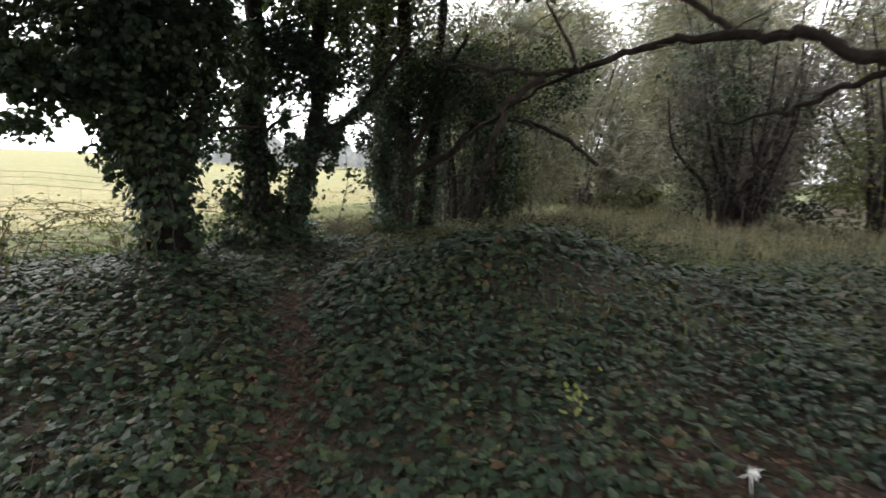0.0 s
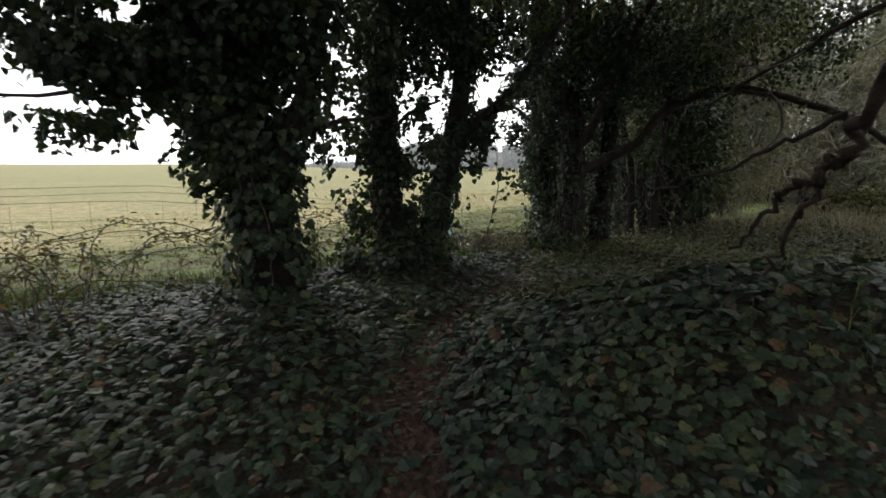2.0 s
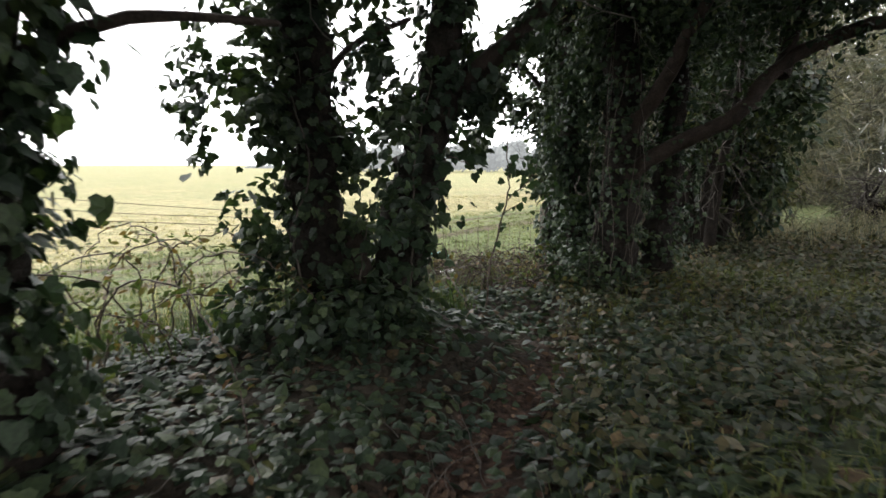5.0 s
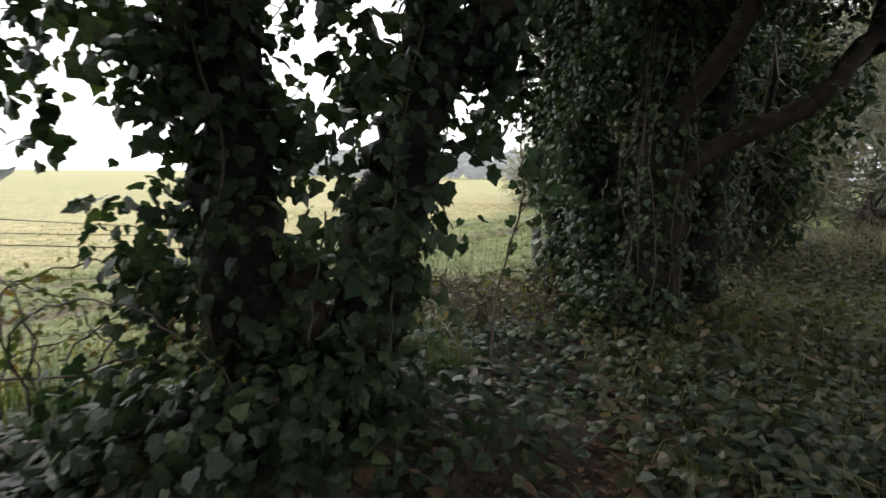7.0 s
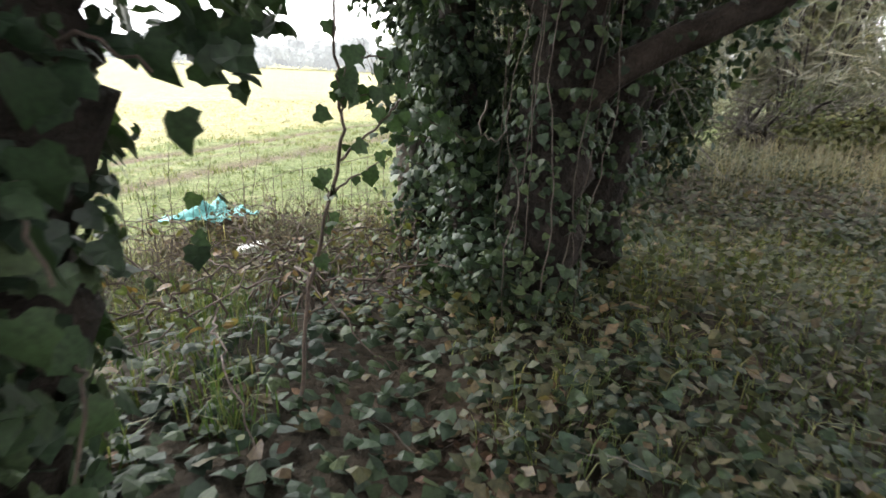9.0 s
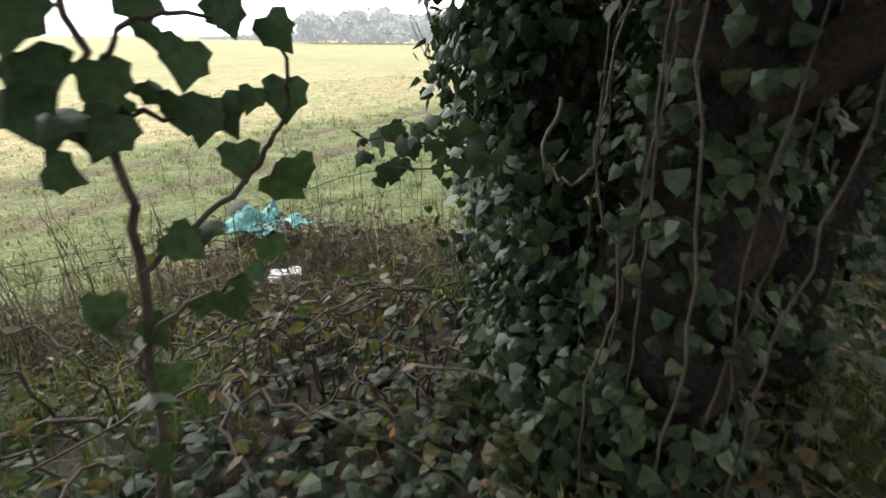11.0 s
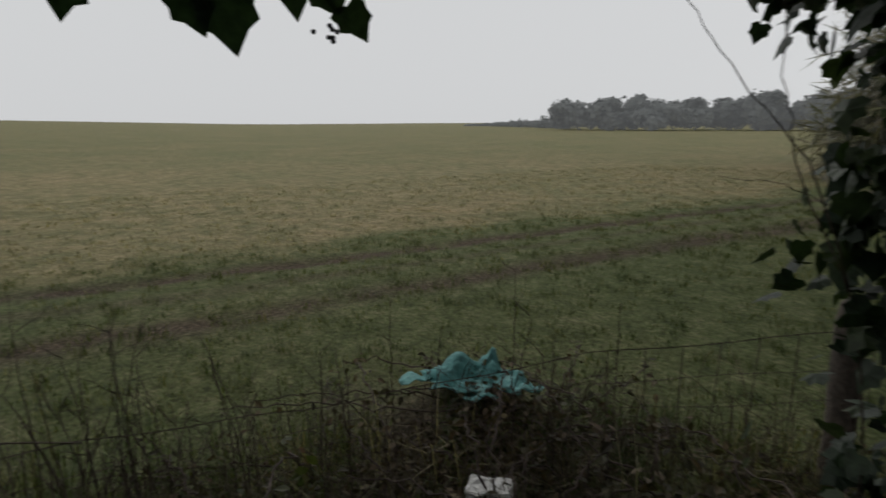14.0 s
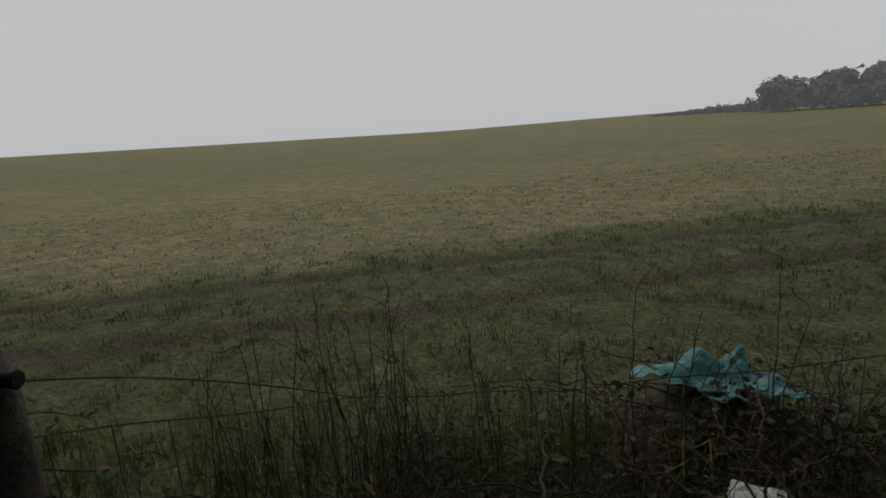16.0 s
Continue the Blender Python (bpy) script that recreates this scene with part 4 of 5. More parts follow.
def tarp():
    """A crumpled sheet thrown over the brush: a folded cloth with thickness."""
    n, m = 54, 34
    u, v = np.meshgrid(np.linspace(-1, 1, n), np.linspace(-1, 1, m))
    x = u * 0.34 + 0.05 * np.sin(v * 4 + u * 2)
    y = v * 0.2 + 0.04 * np.sin(u * 5)
    hump = 0.15 * np.exp(-((u + 0.32) / 0.34) ** 2 - ((v - 0.1) / 0.6) ** 2) + 0.15 * np.exp(-((u - 0.3 + 0.3 * v) / 0.13) ** 2 - ((v - 0.1) / 0.55) ** 2)
    hump = hump + 0.06 * np.exp(-((u - 0.75) / 0.16) ** 2 - ((v + 0.1) / 0.5) ** 2)
    folds = 0.05 * np.abs(np.sin(u * 6 + v * 3.5)) + 0.03 * np.abs(np.sin(v * 9 - u * 5)) + 0.045 * np.abs(np.sin(3.3 * u - 6 * v + 1))
    z = hump + folds * (0.35 + hump * 3.4) + 0.02
    p = np.stack([x, y, z], -1).reshape(-1, 3) + rng.normal(scale=0.003, size=(n * m, 3))
    i = (np.arange(m - 1)[:, None] * n + np.arange(n - 1)[None]).ravel()
    q = np.stack([i, i + 1, i + n + 1, i + n], 1)
    keep = rng.uniform(size=len(q)) > 0.0
    c = p[q].mean(1)
    edge = (np.abs(c[:, 0]) / 0.38) ** 4 + (np.abs(c[:, 1]) / 0.235) ** 4 < 0.95 + 0.25 * np.sin(c[:, 0] * 23) * np.sin(c[:, 1] * 31)
    e = thing("tarpaulin", (-2.97, 11.07, 0.33), "crumpled torn teal plastic sheet lying over brush at the fence", "tarpaulin")
    sheet = link("sheet", np_mesh("sheet", p, q[keep & edge], M_TARP, True), e)
    sheet.modifiers.new("thickness", 'SOLIDIFY').thickness = 0.004
    for cx, cy, cz, sx, sy, rot in ((-0.40, -0.02, 0.05, 0.13, 0.06, 0.3), (0.36, -0.14, 0.04, 0.10, 0.07, -0.4), (0.02, -0.24, 0.02, 0.12, 0.05, 0.1)):
        n2 = 9
        fu, fv = np.meshgrid(np.linspace(-1, 1, n2), np.linspace(-1, 1, n2))
        fz = cz + 0.02 * np.sin(fu * 4 + rot * 9) + 0.025 * np.abs(np.sin(fv * 3 + fu * 2))
        fx, fy = fu * sx * (1 - 0.3 * fv ** 2), fv * sy * (1 - 0.4 * fu)
        fp = np.stack([cx + fx * math.cos(rot) - fy * math.sin(rot), cy + fx * math.sin(rot) + fy * math.cos(rot), fz], -1).reshape(-1, 3)
        k = (np.arange(n2 - 1)[:, None] * n2 + np.arange(n2 - 1)[None]).ravel()
        flap = link("torn_flap", np_mesh("torn_flap", fp, np.stack([k, k + 1, k + n2 + 1, k + n2], 1), M_TARP, True), e, "torn flap of the teal sheet")
        flap.modifiers.new("thickness", 'SOLIDIFY').thickness = 0.004
    e.matrix_world = pose(-2.97, 11.07, 0.34, -4, 2, 38) @ Matrix.Diagonal((0.77, 0.77, 0.74, 1))
    return e


tarp()


def block(at, rot, size, mat, name, label, cat):
    bm = bmesh.new()
    bmesh.ops.create_cube(bm, size=1.0)
    bmesh.ops.scale(bm, vec=size, verts=bm.verts)
    bmesh.ops.subdivide_edges(bm, edges=bm.edges, cuts=3, use_grid_fill=True)
    for vtx in bm.verts:
        vtx.co += Vector(rng.normal(scale=0.0035, size=3))
    bmesh.ops.bevel(bm, geom=[g for g in bm.edges if g.calc_face_angle(0) > 0.9], offset=0.006, segments=2, affect='EDGES')
    me = bpy.data.meshes.new(name)
    bm.to_mesh(me)
    bm.free()
    me.materials.append(mat)
    ob = tagged(new(name, me), label, cat)
    ob.matrix_world = pose(*at, *rot)
    return ob


block((-2.48, 10.43, 0.305), (5, -5, 24), (0.17, 0.10, 0.05), M_BRICK, "brick", "pale whitish brick lying on dark brush", "brick")
block((1.47, 2.25, 0.16), (4, 10, 60), (0.036, 0.022, 0.01), M_PAPER, "litter_scrap", "small scrap of white litter on the ivy", "litter")

# ---- ground ivy ----


def scatter(n, x0, x1, y0, y1, keep):
    x, y = rng.uniform(x0, x1, n), rng.uniform(y0, y1, n)
    k = keep(x, y)
    return x[k], y[k]


def ground_normals(x, y):
    d = 0.05
    zx = (G(x + d, y) - G(x - d, y)) / (2 * d)
    zy = (G(x, y + d) - G(x, y - d)) / (2 * d)
    return unit(np.stack([-zx, -zy, np.ones_like(zx)], -1))


def ivy_density(x, y):
    """How much of the ground the ivy covers, 0 to 1."""
    p3 = np.stack([x, y, 0 * x], -1)
    d = 1.0 - 0.86 * np.exp(-(path_dist(x, y) / 0.19) ** 2) * step(8.6, 7.6, y)
    d = d * step(0.4, -0.5, to_field(x, y)) * (1 - 0.9 * step(-1.7, -1.0, to_field(x, y)) * step(-1.9, -2.3, x))
    d = d * (1 - 0.85 * step(7.0, 8.4, y - 0.3 * x + 0.4 * wave(p3, 1.4, 3)) * step(-1.0, -0.2, x + 0.3 * wave(p3, 3.0, 6)))
    d = d * (1 - 0.8 * gauss(x, y, 1.75, 2.0, 0.75, 0.6))
    return d * (0.82 + 0.3 * wave(p3, 2.1, 4))


def build_ivy():
    x, y = scatter(125000, -7.5, 7.5, -1.0, 11.0, lambda x, y: rng.uniform(size=len(x)) < ivy_density(x, y))
    near = rng.uniform(size=len(x)) < np.clip(1.25 - 0.09 * np.hypot(x + 1, y - 4), 0.35, 1)
    x, y = x[near], y[near]
    n = len(x)
    lift = rng.uniform(0.015, 0.13, n) * (0.6 + 0.4 * wave(np.stack([x, y, 0 * x], -1), 3.0, 9))
    p = np.stack([x, y, G(x, y) + np.abs(lift)], -1)
    nor = ground_normals(x, y) * 1.0 + rng.normal(scale=0.42, size=(n, 3))
    nor[:, 2] = np.abs(nor[:, 2]) + 0.25
    tip = rng.normal(size=(n, 3)) + [0, -0.4, -0.35]
    size = rng.uniform(0.042, 0.084, n)
    ob = tagged(new("ground_ivy", None), "dense carpet of dark green ivy leaves on the bank", "ivy", kind="stuff")
    cand = np.where((np.abs(x + 0.5) < 1.6) & (y > 2.2) & (y < 5.6) & (lift > 0.075))[0][:300]
    single = np.zeros(n, dtype=bool)
    single[cand] = True
    far = (np.abs(x + 0.8) > 2.0) | (y > 6.2)
    k1, k2 = ~single & ~far, ~single & far
    v, f = join([leaves_arrays(p[k1], nor[k1], tip[k1], size[k1], IVY), leaves_arrays(p[k2], nor[k2], tip[k2], size[k2], IVY_SMALL)])
    tagged(link("leaf_carpet", np_mesh("leaf_carpet", v, f, M_IVY), ob), kind="stuff")
    return ob, p[single], nor[single], tip[single], size[single]


ivy, leaf_p, leaf_n, leaf_t, leaf_s = build_ivy()


def build_litter():
    x, y = scatter(16000, -4, 3.5, 0.3, 8.5, lambda x, y: rng.uniform(size=len(x)) < 0.12 + 0.88 * np.exp(-(path_dist(x, y) / 0.28) ** 2) + 0.8 * gauss(x, y, 1.75, 2.0, 0.8, 0.7))
    n = len(x)
    p = np.stack([x, y, G(x, y) + rng.uniform(0.004, 0.03, n)], -1)
    nor = rng.normal(scale=0.35, size=(n, 3)) + [0, 0, 1]
    v, f = leaves_arrays(p, nor, rng.normal(size=(n, 3)), rng.uniform(0.025, 0.06, n), OVAL)
    tagged(new("leaf_litter", np_mesh("leaf_litter", v, f, M_LITTER)), "reddish-brown fallen leaves along the trodden path", "leaves", kind="stuff")
    st = np.stack([x, y, G(x, y) + 0.03], -1)[::26]
    v, f = twigs_arrays(st, rng.normal(size=(len(st), 3)) * [1, 1, 0.12], 0.4, 0.0035, 3, 0.25, 2)
    tagged(new("fallen_twigs", np_mesh("fallen_twigs", v, f, M_TWIG)), "thin pale twigs lying on the ivy", "twigs", kind="stuff")


build_litter()


def build_herbs():
    x, y = scatter(90000, -1.2, 8.0, 5.0, 15.5, lambda x, y: (rng.uniform(size=len(x)) < step(5.9, 7.3, y - 0.3 * x) * np.clip(1.3 - 0.07 * y, 0.3, 1)) & (to_field(x, y) < -1))
    n = len(x)
    p = np.stack([x, y, G(x, y) + rng.uniform(0.01, 0.16, n)], -1)
    nor = rng.normal(scale=0.5, size=(n, 3)) + [0, 0, 1]
    v, f = leaves_arrays(p, nor, rng.normal(size=(n, 3)), rng.uniform(0.035, 0.08, n), DIAMOND)
    tagged(new("low_herbs", np_mesh("low_herbs", v, f, M_HERB)), "low olive and brown herbs between the trees and lane", "herbs", kind="stuff")


build_herbs()


def blades_arrays(x, y, h, w, lean=0.4, z=None):
    """Grass blades, three-sided strips that bow over."""
    n = len(x)
    a = rng.uniform(0, 6.28, n)
    d = np.stack([np.cos(a), np.sin(a), 0 * a], -1)
    side = np.stack([-np.sin(a), np.cos(a), 0 * a], -1) * w[:, None]
    b = np.stack([x, y, (G(x, y) if z is None else z) - 0.01], -1)
    l = rng.uniform(0.1, 1.0, n)[:, None] * lean * h[:, None]
    up = np.array([0, 0, 1.0])
    m = b + up * (h * 0.6)[:, None] + d * l * 0.4
    t = b + up * h[:, None] * (1 - 0.3 * lean) + d * l * 1.3
    v = np.stack([b - side, b + side, m - side * 0.7, m + side * 0.7, t], 1).reshape(-1, 3)
    f = np.array([(0, 1, 3), (0, 3, 2), (2, 3, 4)])[None] + (np.arange(n) * 5)[:, None, None]
    return v, f.reshape(-1, 3)


def tufts(n, x0, x1, y0, y1, keep, per, spread, h0, h1, w, mat, name, label, lean=0.5):
    cx, cy = scatter(n, x0, x1, y0, y1, keep)
    x = np.repeat(cx, per) + rng.normal(scale=spread, size=len(cx) * per)
    y = np.repeat(cy, per) + rng.normal(scale=spread, size=len(cx) * per)
    h = rng.uniform(h0, h1, len(x)) * np.repeat(rng.uniform(0.5, 1.2, len(cx)), per)
    v, f = blades_arrays(x, y, h, np.full(len(x), w) * rng.uniform(0.6, 1.3, len(x)), lean)
    tagged(new(name, np_mesh(name, v, f, mat)), label, "grass", kind="stuff")


tufts(7000, -16, 3, 4, 22, lambda x, y: (to_field(x, y) > 0.1) & (along_ruts(x, y) < 5.4) & (np.abs(along_ruts(x, y) - 4.47) > rng.uniform(0, 0.3, len(x))), 14, 0.05, 0.04, 0.13, 0.004, M_GRASS, "field_grass", "short damp green field grass in tufts", 0.9)
tufts(13000, -24, 4, 6, 30, lambda x, y: (to_field(x, y) > 2.5) & (along_ruts(x, y) > 4.9) & (along_ruts(x, y) < 13), 5, 0.05, 0.03, 0.09, 0.008, M_STRAW, "stubble_grass", "straw-coloured dry stubble grass in the field", 0.8)
tufts(700, -10, 2, 3, 14, lambda x, y: (np.abs(to_field(x, y)) < 0.7), 12, 0.05, 0.15, 0.55, 0.003, M_STRAW, "fence_grass", "tall dead grass along the fence", 0.6)
tufts(2600, -8, -1.6, 3.0, 11.5, lambda x, y: (to_field(x, y) > -1.9) & (to_field(x, y) < 0.6) & (path_dist(x, y) > 0.5), 11, 0.05, 0.10, 0.32, 0.0035, M_LUSH, "verge_grass", "lush green grass under the hedge", 0.8)
tufts(3000, -0.2, 9, 6.0, 17, lambda x, y: rng.uniform(size=len(x)) < np.maximum(step(11.5, 13.5, y), step(2.8, 4.0, x) * step(6.5, 8, y)), 10, 0.07, 0.2, 0.6, 0.0035, M_LANE, "lane_grass", "tall bleached grass filling the lane", 0.8)
tufts(500, 0.5, 5, 3.5, 8, lambda x, y: rng.uniform(size=len(x)) < 0.6, 8, 0.06, 0.06, 0.22, 0.003, M_GRASS, "bank_grass", "green grass poking through ivy on the mound", 0.8)


tufts(1500, -5.2, -1.0, 8.9, 11.8, lambda x, y: (np.abs(to_field(x, y) - 0.1) < 0.8) & (np.hypot(x + 2.75, y - 10.75) > 0.55) & (np.hypot(x + 1.6, y - 8.8) > 0.7), 9, 0.05, 0.08, 0.34, 0.003, M_GRASS, "rank_grass", "rank green grass among the dead weeds", 0.8)
tufts(2200, -1.1, 4.0, 5.8, 10.5, lambda x, y: to_field(x, y) < -1.2, 8, 0.05, 0.06, 0.2, 0.0035, M_GRASS, "shade_grass", "thin olive grass under the trees", 0.9)


# ---- brambles, dead stems and shoots ----


def bramble(at, n, label, spread=0.85, height=0.8, leaves=520, mat=None, name="bramble"):
    x0, y0 = at
    z0 = float(G(x0, y0))
    e = thing(name, (x0, y0, z0), label, "bramble")
    allp = []
    for k in range(n):
        a = rng.uniform(0, 6.28)
        d = np.array([math.cos(a), math.sin(a), 0])
        b = np.array([x0, y0, z0 - 0.03]) + d * rng.uniform(0, 0.35)
        L = spread * rng.uniform(0.6, 1.4)
        g = np.array([math.cos(a + rng.normal(scale=0.9)), math.sin(a + rng.normal(scale=0.9)), 0])
        top = height * rng.uniform(0.35, 1.0)
        pts = [b, b + d * L * 0.25 + [0, 0, top * 0.8], b + d * L * 0.65 + g * L * 0.2 + [0, 0, top],
               b + d * L * 0.9 + g * L * 0.55 + [0, 0, top * 0.8], b + d * L * 1.0 + g * L * 0.95 + [0, 0, top * 0.35]]
        ob, line = limb("cane", pts, 0.006, 0.0025, M_STEM, e, sides=5, steps=6, jitter=0.012, wobble=0.1)
        allp.append(line[4:])
    allp = np.concatenate(allp)
    p = allp[rng.integers(0, len(allp), leaves)] + rng.normal(scale=0.035, size=(leaves, 3))
    v, f = leaves_arrays(p, rng.normal(scale=0.5, size=(leaves, 3)) + [0, 0, 0.8], rng.normal(size=(leaves, 3)) + [0, 0, -0.5], rng.uniform(0.025, 0.065, leaves), OVAL)
    tagged(link("foliage", np_mesh("foliage", v, f, mat or M_BRAMBLE), e), kind="stuff")
    return e


for at, n, lab in (((-4.6, 5.2), 12, "arching bramble canes beside the ivy tree"), ((-5.4, 4.4), 12, "tangled bramble with browning leaves"), ((-4.3, 4.6), 9, "low bramble canes over ivy"),
                   ((-6.0, 5.4), 10, "bramble sprawl against the field fence"), ((-5.0, 3.4), 9, "straggling bramble on the bank"), ((-6.6, 3.6), 9, "straggling bramble on the bank"), ((-3.7, 6.6), 8, "bramble between the ivy trees"), ((-3.35, 7.25), 8, "bramble and weeds beside the twin tree"), ((-3.9, 7.3), 8, "bramble sprawl against the field fence")):
    bramble(at, n, lab)
for at, n, h, lab in (((-2.75, 10.35), 12, 0.45, "dead brown bramble heap under the teal sheet"), ((-2.3, 10.2), 12, 0.5, "dark dead brambles at the fence foot"), ((-3.0, 9.75), 10, 0.4, "dead bramble at the fence foot"),
                      ((-1.75, 9.8), 10, 0.45, "tangled dead stems by the ivy column"), ((-2.0, 10.6), 10, 0.5, "dead bramble at the fence foot"), ((-2.6, 11.0), 12, 0.3, "brown brush beneath the teal sheet"), ((-1.6, 10.6), 8, 0.5, "dead bramble beside the ivy column")):
    bramble(at, n, lab, 0.55, h * 0.72, 220, M_BRUSH, "dead_bramble")

for at, n, lab in (((-1.8, 9.4), 12, "green bramble sprawling through the gap"), ((-1.3, 9.75), 10, "low bramble at the foot of the ivy column"), ((-2.15, 9.1), 10, "green bramble beside the fence post")):
    bramble(at, n + 4, lab, 0.45, 0.5, 260)


def brush():
    x, y = scatter(36000, -4.6, -0.9, 9.1, 11.5, lambda x, y: rng.uniform(size=len(x)) < (0.2 + 0.8 * step(-0.4, 0.5, wave(np.stack([x, y, 0 * x], -1), 4.0, 77))) * np.exp(-((to_field(x, y) - 0.1) / 0.55) ** 2) * step(-4.3, -3.0, x) * step(0.1, 0.2, np.hypot(x + 2.5, y - 10.38)))
    n = len(x)
    p = np.stack([x, y, G(x, y) + rng.uniform(0.0, 0.22, n) ** 1.3], -1)
    v, f = leaves_arrays(p, rng.normal(scale=0.7, size=(n, 3)) + [0, 0, 0.6], rng.normal(size=(n, 3)), rng.uniform(0.02, 0.046, n), OVAL)
    tagged(new("dead_brush", np_mesh("dead_brush", v, f, M_BRUSH)), "low dark brown dead brush at the fence foot", "brush", kind="stuff")
    st = p[::16]
    v, f = twigs_arrays(st, rng.normal(size=(len(st), 3)) * [1, 1, 0.5] + [0, 0, 0.3], 0.33, 0.0026, 3, 0.3, 2)
    tagged(new("brush_twigs", np_mesh("brush_twigs", v, f, M_STEM)), "tangle of thin dead twigs at the fence foot", "brush", kind="stuff")
    c = np.concatenate([rng.uniform(3.4, 8.2, 32), rng.normal(5.6, 0.6, 16)])
    ox, oy = rng.normal(scale=0.32, size=len(c)), rng.normal(scale=0.32, size=len(c))
    many = rng.integers(2, 10, len(c))
    fx, fy, ft = fence_point(np.repeat(c, many))
    x, y = fx + np.repeat(ox, many) + rng.normal(scale=0.07, size=len(fx)), fy + np.repeat(oy, many) + rng.normal(scale=0.07, size=len(fx))
    k = (np.hypot(x + 1.6, y - 8.8) > 0.85) & (np.hypot(x + 2.5, y - 10.38) > 0.12) & (np.hypot(x + 2.9, y - 11.0) > 0.3)
    st = np.stack([x, y, G(x, y) - 0.02], -1)[k]
    v, f = twigs_arrays(st, rng.normal(scale=0.22, size=(len(st), 3)) + [0, 0, 1], 0.46, 0.0036, 3, 0.17, 3, 0.1)
    tagged(new("standing_weeds", np_mesh("standing_weeds", v, f, M_WEED)), "thin standing olive and brown weed stems at the fence", "weeds", kind="stuff")


brush()


def dead_stems():
    k = 0
    for u in np.concatenate([rng.uniform(4.1, 7.6, 40), rng.normal(4.9, 0.3, 40)]):
        x, y, t = fence_point(float(u))
        x, y = x + rng.normal(scale=0.16), y + rng.normal(scale=0.16)
        if math.hypot(x + 1.7, y - 8.8) < 0.9:
            continue
        z = float(G(x, y))
        h = rng.uniform(0.35, 0.95)
        e = thing("dead_weed", (x, y, z), "tall thin dead weed stem at the fence", "weed", "dead weed stems along the fence")
        pts = [(x, y, z - 0.03), (x + rng.normal(scale=0.02), y + rng.normal(scale=0.02), z + h * 0.5), (x + rng.normal(scale=0.07), y + rng.normal(scale=0.07), z + h)]
        ob, line = limb("stalk", pts, 0.0036, 0.0014, M_STEM, e, sides=5, steps=5, jitter=0.004)
        st = line[rng.integers(4, len(line), 4)]
        for q in range(3):
            v, f = twigs_arrays(st[q:q + 1], rng.normal(size=(1, 3)) * 0.4 + [0, 0, 0.8], 0.14, 0.0018, 3, 0.2, 0)
            link("side_shoot", np_mesh("side_shoot", v, f, M_STEM), e)
        k += 1


dead_stems()


def spray(name, label, stems, leaf_specs, mat, big=IVY, berries=()):
    """A leafy ivy shoot: stems and each large leaf a part of its own."""
    e = thing(name, stems[0][0][0], label, "ivy")
    for pts, r in stems:
        limb("stem", pts, r, r * 0.45, M_STEM, e, sides=6, jitter=0.004)
    for (p, nor, tip, s) in leaf_specs:
        v, f = leaves_arrays(np.array([p]), np.array([nor]), np.array([tip], dtype=float), np.array([s]), big)
        link("leaf", np_mesh("leaf", v, f, mat, True), e)
    for p in berries:
        bm = bmesh.new()
        bmesh.ops.create_icosphere(bm, subdivisions=2, radius=0.0034)
        bmesh.ops.translate(bm, vec=p, verts=bm.verts)
        me = bpy.data.meshes.new("berry")
        bm.to_mesh(me)
        bm.free()
        me.materials.append(M_BERRY)
        link("berry", me, e)
    return e


def along(stems, per, size, spread, seed, face):
    """Leaf places along the stems of a shoot, facing roughly one way."""
    r = np.random.default_rng(seed)
    out = []
    for pts, rad in stems:
        line = smooth_line(pts, 6)
        for k in range(per):
            p = line[r.integers(2, len(line))] + r.normal(scale=spread, size=3)
            out.append((p, np.asarray(face) + r.normal(scale=0.55, size=3), np.array([0, 0, -0.9]) + r.normal(scale=0.5, size=3), size * r.uniform(0.6, 1.25)))
    return out


SHOOT = [([(-1.74, 8.42, 0.42), (-1.70, 8.5, 0.8), (-1.58, 8.44, 1.27), (-1.57, 8.43, 1.43), (-1.58, 8.42, 1.60), (-1.62, 8.40, 2.0)], 0.008),
         ([(-1.57, 8.43, 1.46), (-1.50, 8.46, 1.45), (-1.46, 8.48, 1.46)], 0.004),
         ([(-1.58, 8.44, 1.25), (-1.49, 8.5, 1.33), (-1.42, 8.51, 1.40), (-1.38, 8.5, 1.46), (-1.37, 8.48, 1.52)], 0.005),
         ([(-1.60, 8.45, 1.15), (-1.5, 8.5, 1.22), (-1.43, 8.52, 1.25)], 0.004),
         ([(-1.57, 8.43, 1.5), (-1.5, 8.44, 1.55), (-1.43, 8.48, 1.56)], 0.004),
         ([(-1.57, 8.43, 1.4), (-1.55, 8.34, 1.47), (-1.54, 8.3, 1.54)], 0.004),
         ([(-1.64, 8.47, 1.0), (-1.62, 8.44, 1.12), (-1.63, 8.41, 1.2)], 0.004)]
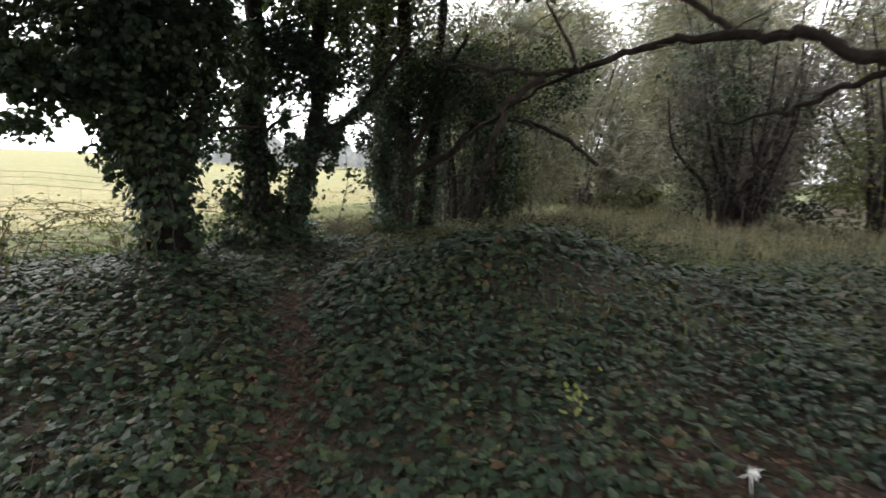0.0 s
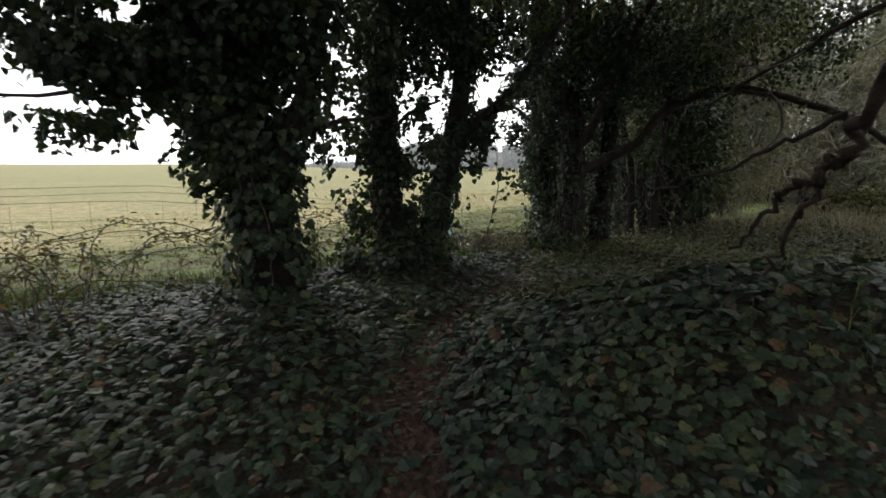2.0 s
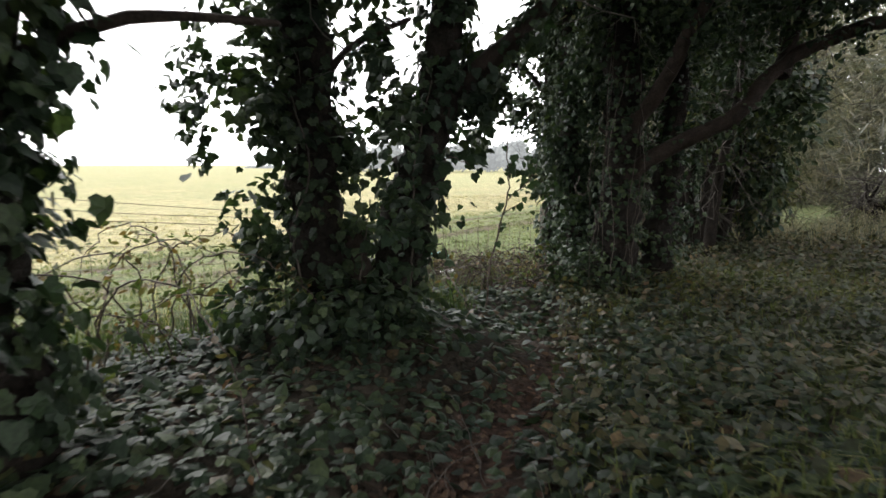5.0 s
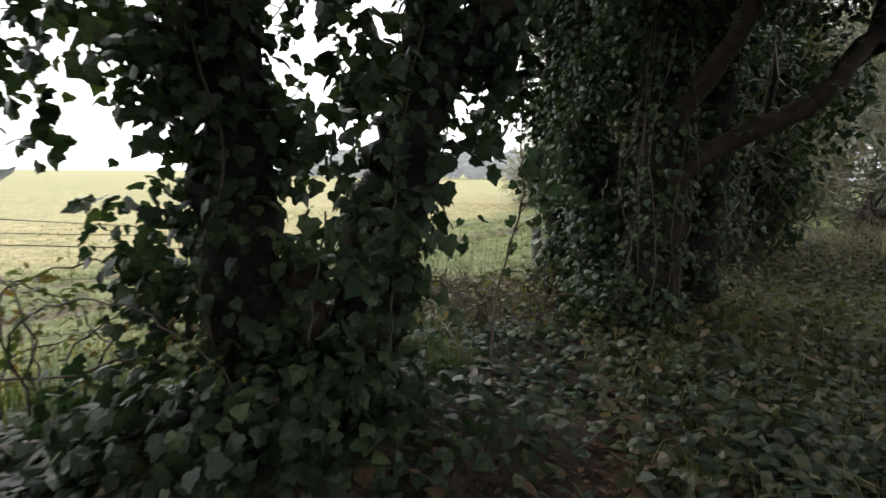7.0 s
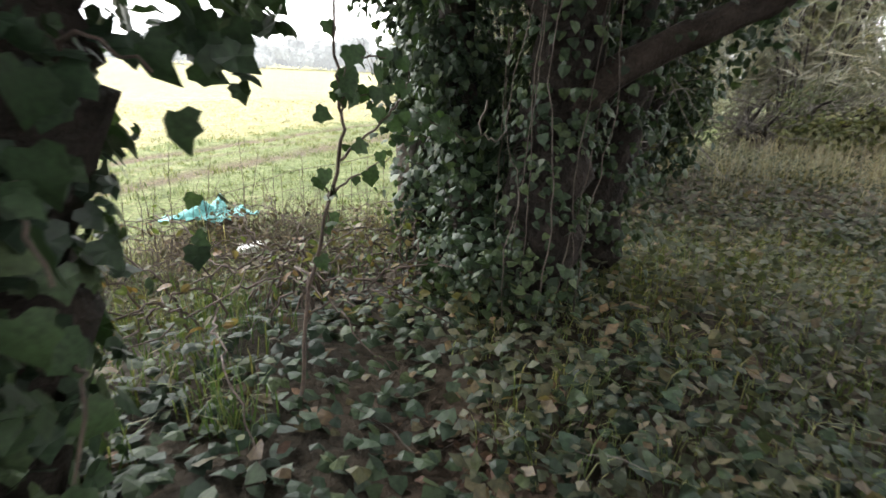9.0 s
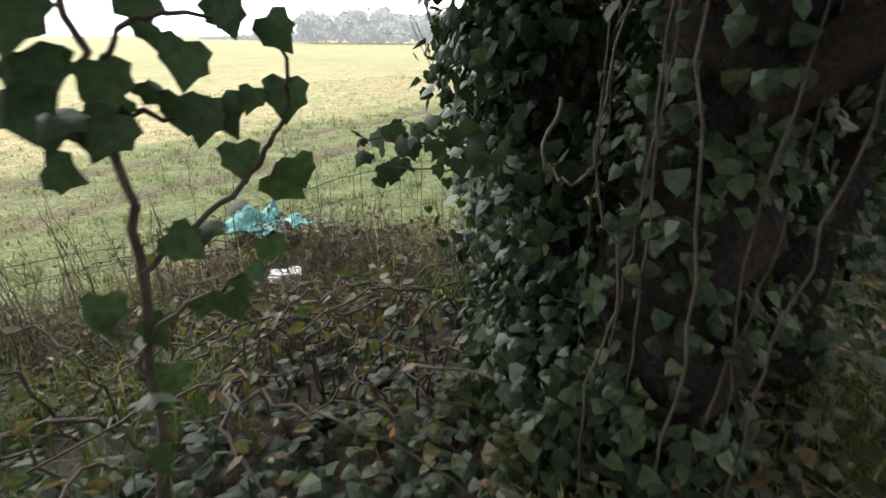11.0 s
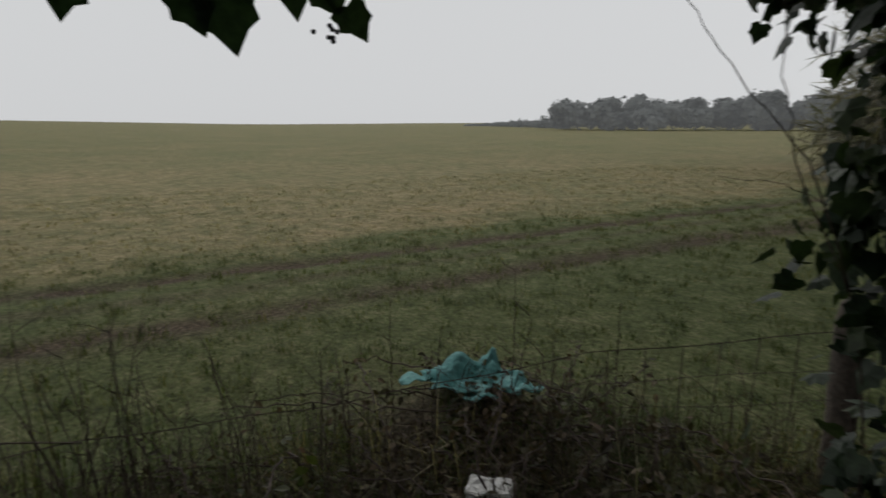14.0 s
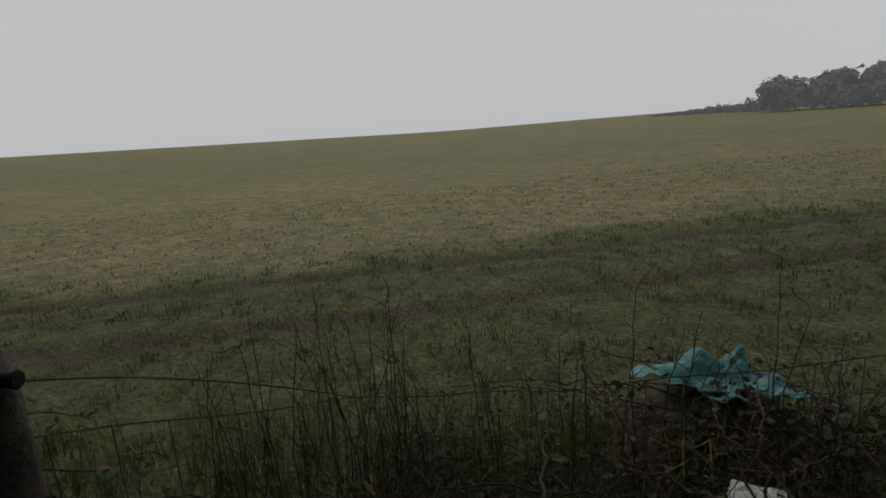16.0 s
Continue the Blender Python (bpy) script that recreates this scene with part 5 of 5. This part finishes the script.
SHOOT_LEAVES = [(-1.54, 8.32, 1.49, 0.09), (-1.57, 8.40, 1.43, 0.085), (-1.52, 8.39, 1.43, 0.085), (-1.52, 8.45, 1.56, 0.08), (-1.46, 8.44, 1.50, 0.085),
                (-1.46, 8.46, 1.44, 0.085), (-1.46, 8.51, 1.38, 0.08), (-1.42, 8.51, 1.34, 0.085), (-1.38, 8.50, 1.37, 0.07), (-1.45, 8.50, 1.55, 0.075),
                (-1.39, 8.49, 1.53, 0.07), (-1.38, 8.50, 1.46, 0.08), (-1.53, 8.44, 1.28, 0.08), (-1.62, 8.41, 1.20, 0.08), (-1.62, 8.49, 1.04, 0.09), (-1.46, 8.55, 1.24, 0.07),
                (-1.64, 8.40, 1.37, 0.08), (-1.52, 8.31, 1.54, 0.09), (-1.60, 8.42, 1.62, 0.08), (-1.66, 8.46, 0.9, 0.08)]
spray("ivy_shoot", "upright ivy shoot with large dark leaves in the gap", SHOOT,
      [(np.array([x, y, z + 0.35 * s]), np.array([0.4, -0.85, 0.25]) + rng.normal(scale=0.3, size=3), np.array([0.1, 0, -1.0]) + rng.normal(scale=0.4, size=3), 0.7 * s) for x, y, z, s in SHOOT_LEAVES] + along(SHOOT, 4, 0.052, 0.02, 12, (0.4, -0.85, 0.25)), M_SHOOT)
SIDE = [([(-2.05, 7.75, 1.25), (-1.95, 7.62, 1.36), (-1.88, 7.5, 1.34), (-1.82, 7.45, 1.24)], 0.006),
        ([(-2.0, 7.75, 1.45), (-1.85, 7.65, 1.55), (-1.72, 7.58, 1.5)], 0.005),
        ([(-2.0, 7.7, 1.0), (-1.88, 7.55, 1.02), (-1.82, 7.4, 0.95)], 0.005)]
spray("ivy_side_shoot", "ivy shoots with large leaves hanging off the twin tree", SIDE, along(SIDE, 6, 0.08, 0.04, 6, (0.3, -0.9, 0.3)), M_SHOOT)
LOW = [([(-1.05, 9.5, 1.05), (-1.22, 9.38, 1.18), (-1.42, 9.3, 1.22), (-1.62, 9.29, 1.24)], 0.006),
       ([(-1.2, 9.4, 1.14), (-1.36, 9.34, 1.12), (-1.52, 9.32, 1.13), (-1.6, 9.32, 1.06)], 0.004),
       ([(-1.3, 9.34, 1.2), (-1.4, 9.24, 1.28), (-1.47, 9.22, 1.29)], 0.004)]
near_shoot = np.array([-1.169, 8.43, 1.542])
LOW = [([tuple(near_shoot + (np.array(p) - near_shoot) * 0.66) for p in pts], r * 0.66) for pts, r in LOW]
spray("ivy_low_shoot", "low green ivy shoot reaching out of the column", LOW, along(LOW, 14, 0.046, 0.024, 8, (0.2, -0.8, 0.5)), M_SHOOT)
OVER = [([(-2.3, 9.36, 2.2), (-2.25, 9.2, 2.0), (-2.2, 9.16, 1.91), (-2.1, 9.26, 1.88), (-2.0, 9.36, 1.86)], 0.005),
        ([(-2.2, 9.18, 1.92), (-2.14, 9.22, 1.88), (-2.06, 9.3, 1.87)], 0.004)]
over_leaves = [(np.array([-2.11 + 0.58 * u, 9.25 + 0.58 * u, z - 0.012 + 0.02 * math.sin(37 * u)]), np.array([0.75, -0.6, 0.1 + nz]), np.array([tx, 0.7 * tx, -1.0]), 0.85 * s) for u, z, nz, tx, s in (
    (-0.16, 1.86, 0.1, -0.3, 0.045), (-0.13, 1.86, -0.1, 0.1, 0.05), (-0.065, 1.85, 0.1, 0.3, 0.065), (-0.02, 1.85, 0.0, 0.15, 0.085), (0.01, 1.86, 0.2, 0.1, 0.06),
    (0.035, 1.86, -0.1, 0.3, 0.055), (0.07, 1.855, 0.1, 0.1, 0.07), (0.105, 1.86, 0.0, 0.5, 0.045), (0.145, 1.84, 0.1, 0.5, 0.055), (-0.04, 1.90, 0.3, -0.5, 0.06), (0.05, 1.90, 0.2, 0.7, 0.06), (-0.21, 1.87, 0.0, -0.2, 0.06), (-0.1, 1.89, 0.2, -0.1, 0.07), (0.12, 1.89, 0.1, 0.2, 0.07), (0.19, 1.86, 0.1, 0.4, 0.05))]
c_b = np.array((-2.08, 9.36, 1.79))
spray("hanging_ivy", "ivy twig with pointed leaves and berries hanging overhead", OVER, over_leaves, M_SHOOT,
      berries=[tuple(c_b + rng.normal(scale=0.008, size=3)) for k in range(9)])

SPRIG = [([(-2.5, 8.9, 2.3), (-2.47, 8.78, 2.05), (-2.44, 8.7, 1.9), (-2.42, 8.64, 1.87)], 0.004)]
spray("hanging_sprig", "small hanging ivy sprig above the fence post", SPRIG,
      [(np.array([-2.43, 8.63 + 0.035 * k, 1.862 - 0.012 * (k % 2)]), np.array([0.95, 0.1, 0.15]), np.array([0, 0.2 * (k - 2), -1.0]), 0.034 + 0.008 * (k % 3)) for k in range(5)], M_SHOOT)

THORN = [([(-1.4, 10.2, 0.3), (-1.44, 10.18, 1.1), (-1.57, 10.12, 1.56), (-1.72, 10.1, 1.77), (-1.83, 10.08, 1.93)], 0.005),
         ([(-1.5, 10.15, 1.36), (-1.61, 10.12, 1.6), (-1.64, 10.11, 1.74), (-1.67, 10.1, 1.95)], 0.004),
         ([(-1.55, 10.12, 1.53), (-1.64, 10.1, 1.57), (-1.74, 10.1, 1.58)], 0.0022)]
thorn = thing("thorn_sapling", THORN[0][0][0], "bare thin thorn sapling beside the ivy column", "sapling")
for pts, r in THORN:
    limb("branch", pts, r * 0.5, r * 0.22, M_STEM, thorn, sides=5, jitter=0.0025)

# a clump of pale yellow-green leaves on the bank
YEL = [([(0.78, 2.83, 0.1), (0.80, 2.85, 0.28), (0.86, 2.87, 0.34)], 0.004), ([(0.78, 2.83, 0.1), (0.74, 2.82, 0.26), (0.68, 2.81, 0.31)], 0.004)]
spray("yellow_seedling", "small yellow-green leafy seedling among the ivy", YEL, along(YEL, 8, 0.055, 0.04, 9, (0, -0.5, 0.8)), M_YELLOW, OVAL)

# ---- single ivy leaves of the carpet nearest the path ----
leaf_meshes = []
for k in range(12):
    v, f = leaves_arrays(np.zeros((1, 3)), np.array([[0, 0, 1.0]]), np.array([[0, 1.0, 0]]), np.array([1.0]), IVY)
    leaf_meshes.append(np_mesh("ivy_leaf", v, f, M_IVY))
for k in range(len(leaf_p)):
    nz = Vector(leaf_n[k]).normalized()
    ty = Vector(leaf_t[k])
    ty = (ty - nz * ty.dot(nz)).normalized()
    ob = new("ivy_leaf", leaf_meshes[k % 12])
    ob.parent = ivy
    s = float(leaf_s[k])
    m3 = Matrix((ty.cross(nz) * s, ty * s, nz * s)).transposed()
    ob.matrix_world = Matrix.Translation(Vector(leaf_p[k])) @ m3.to_4x4()
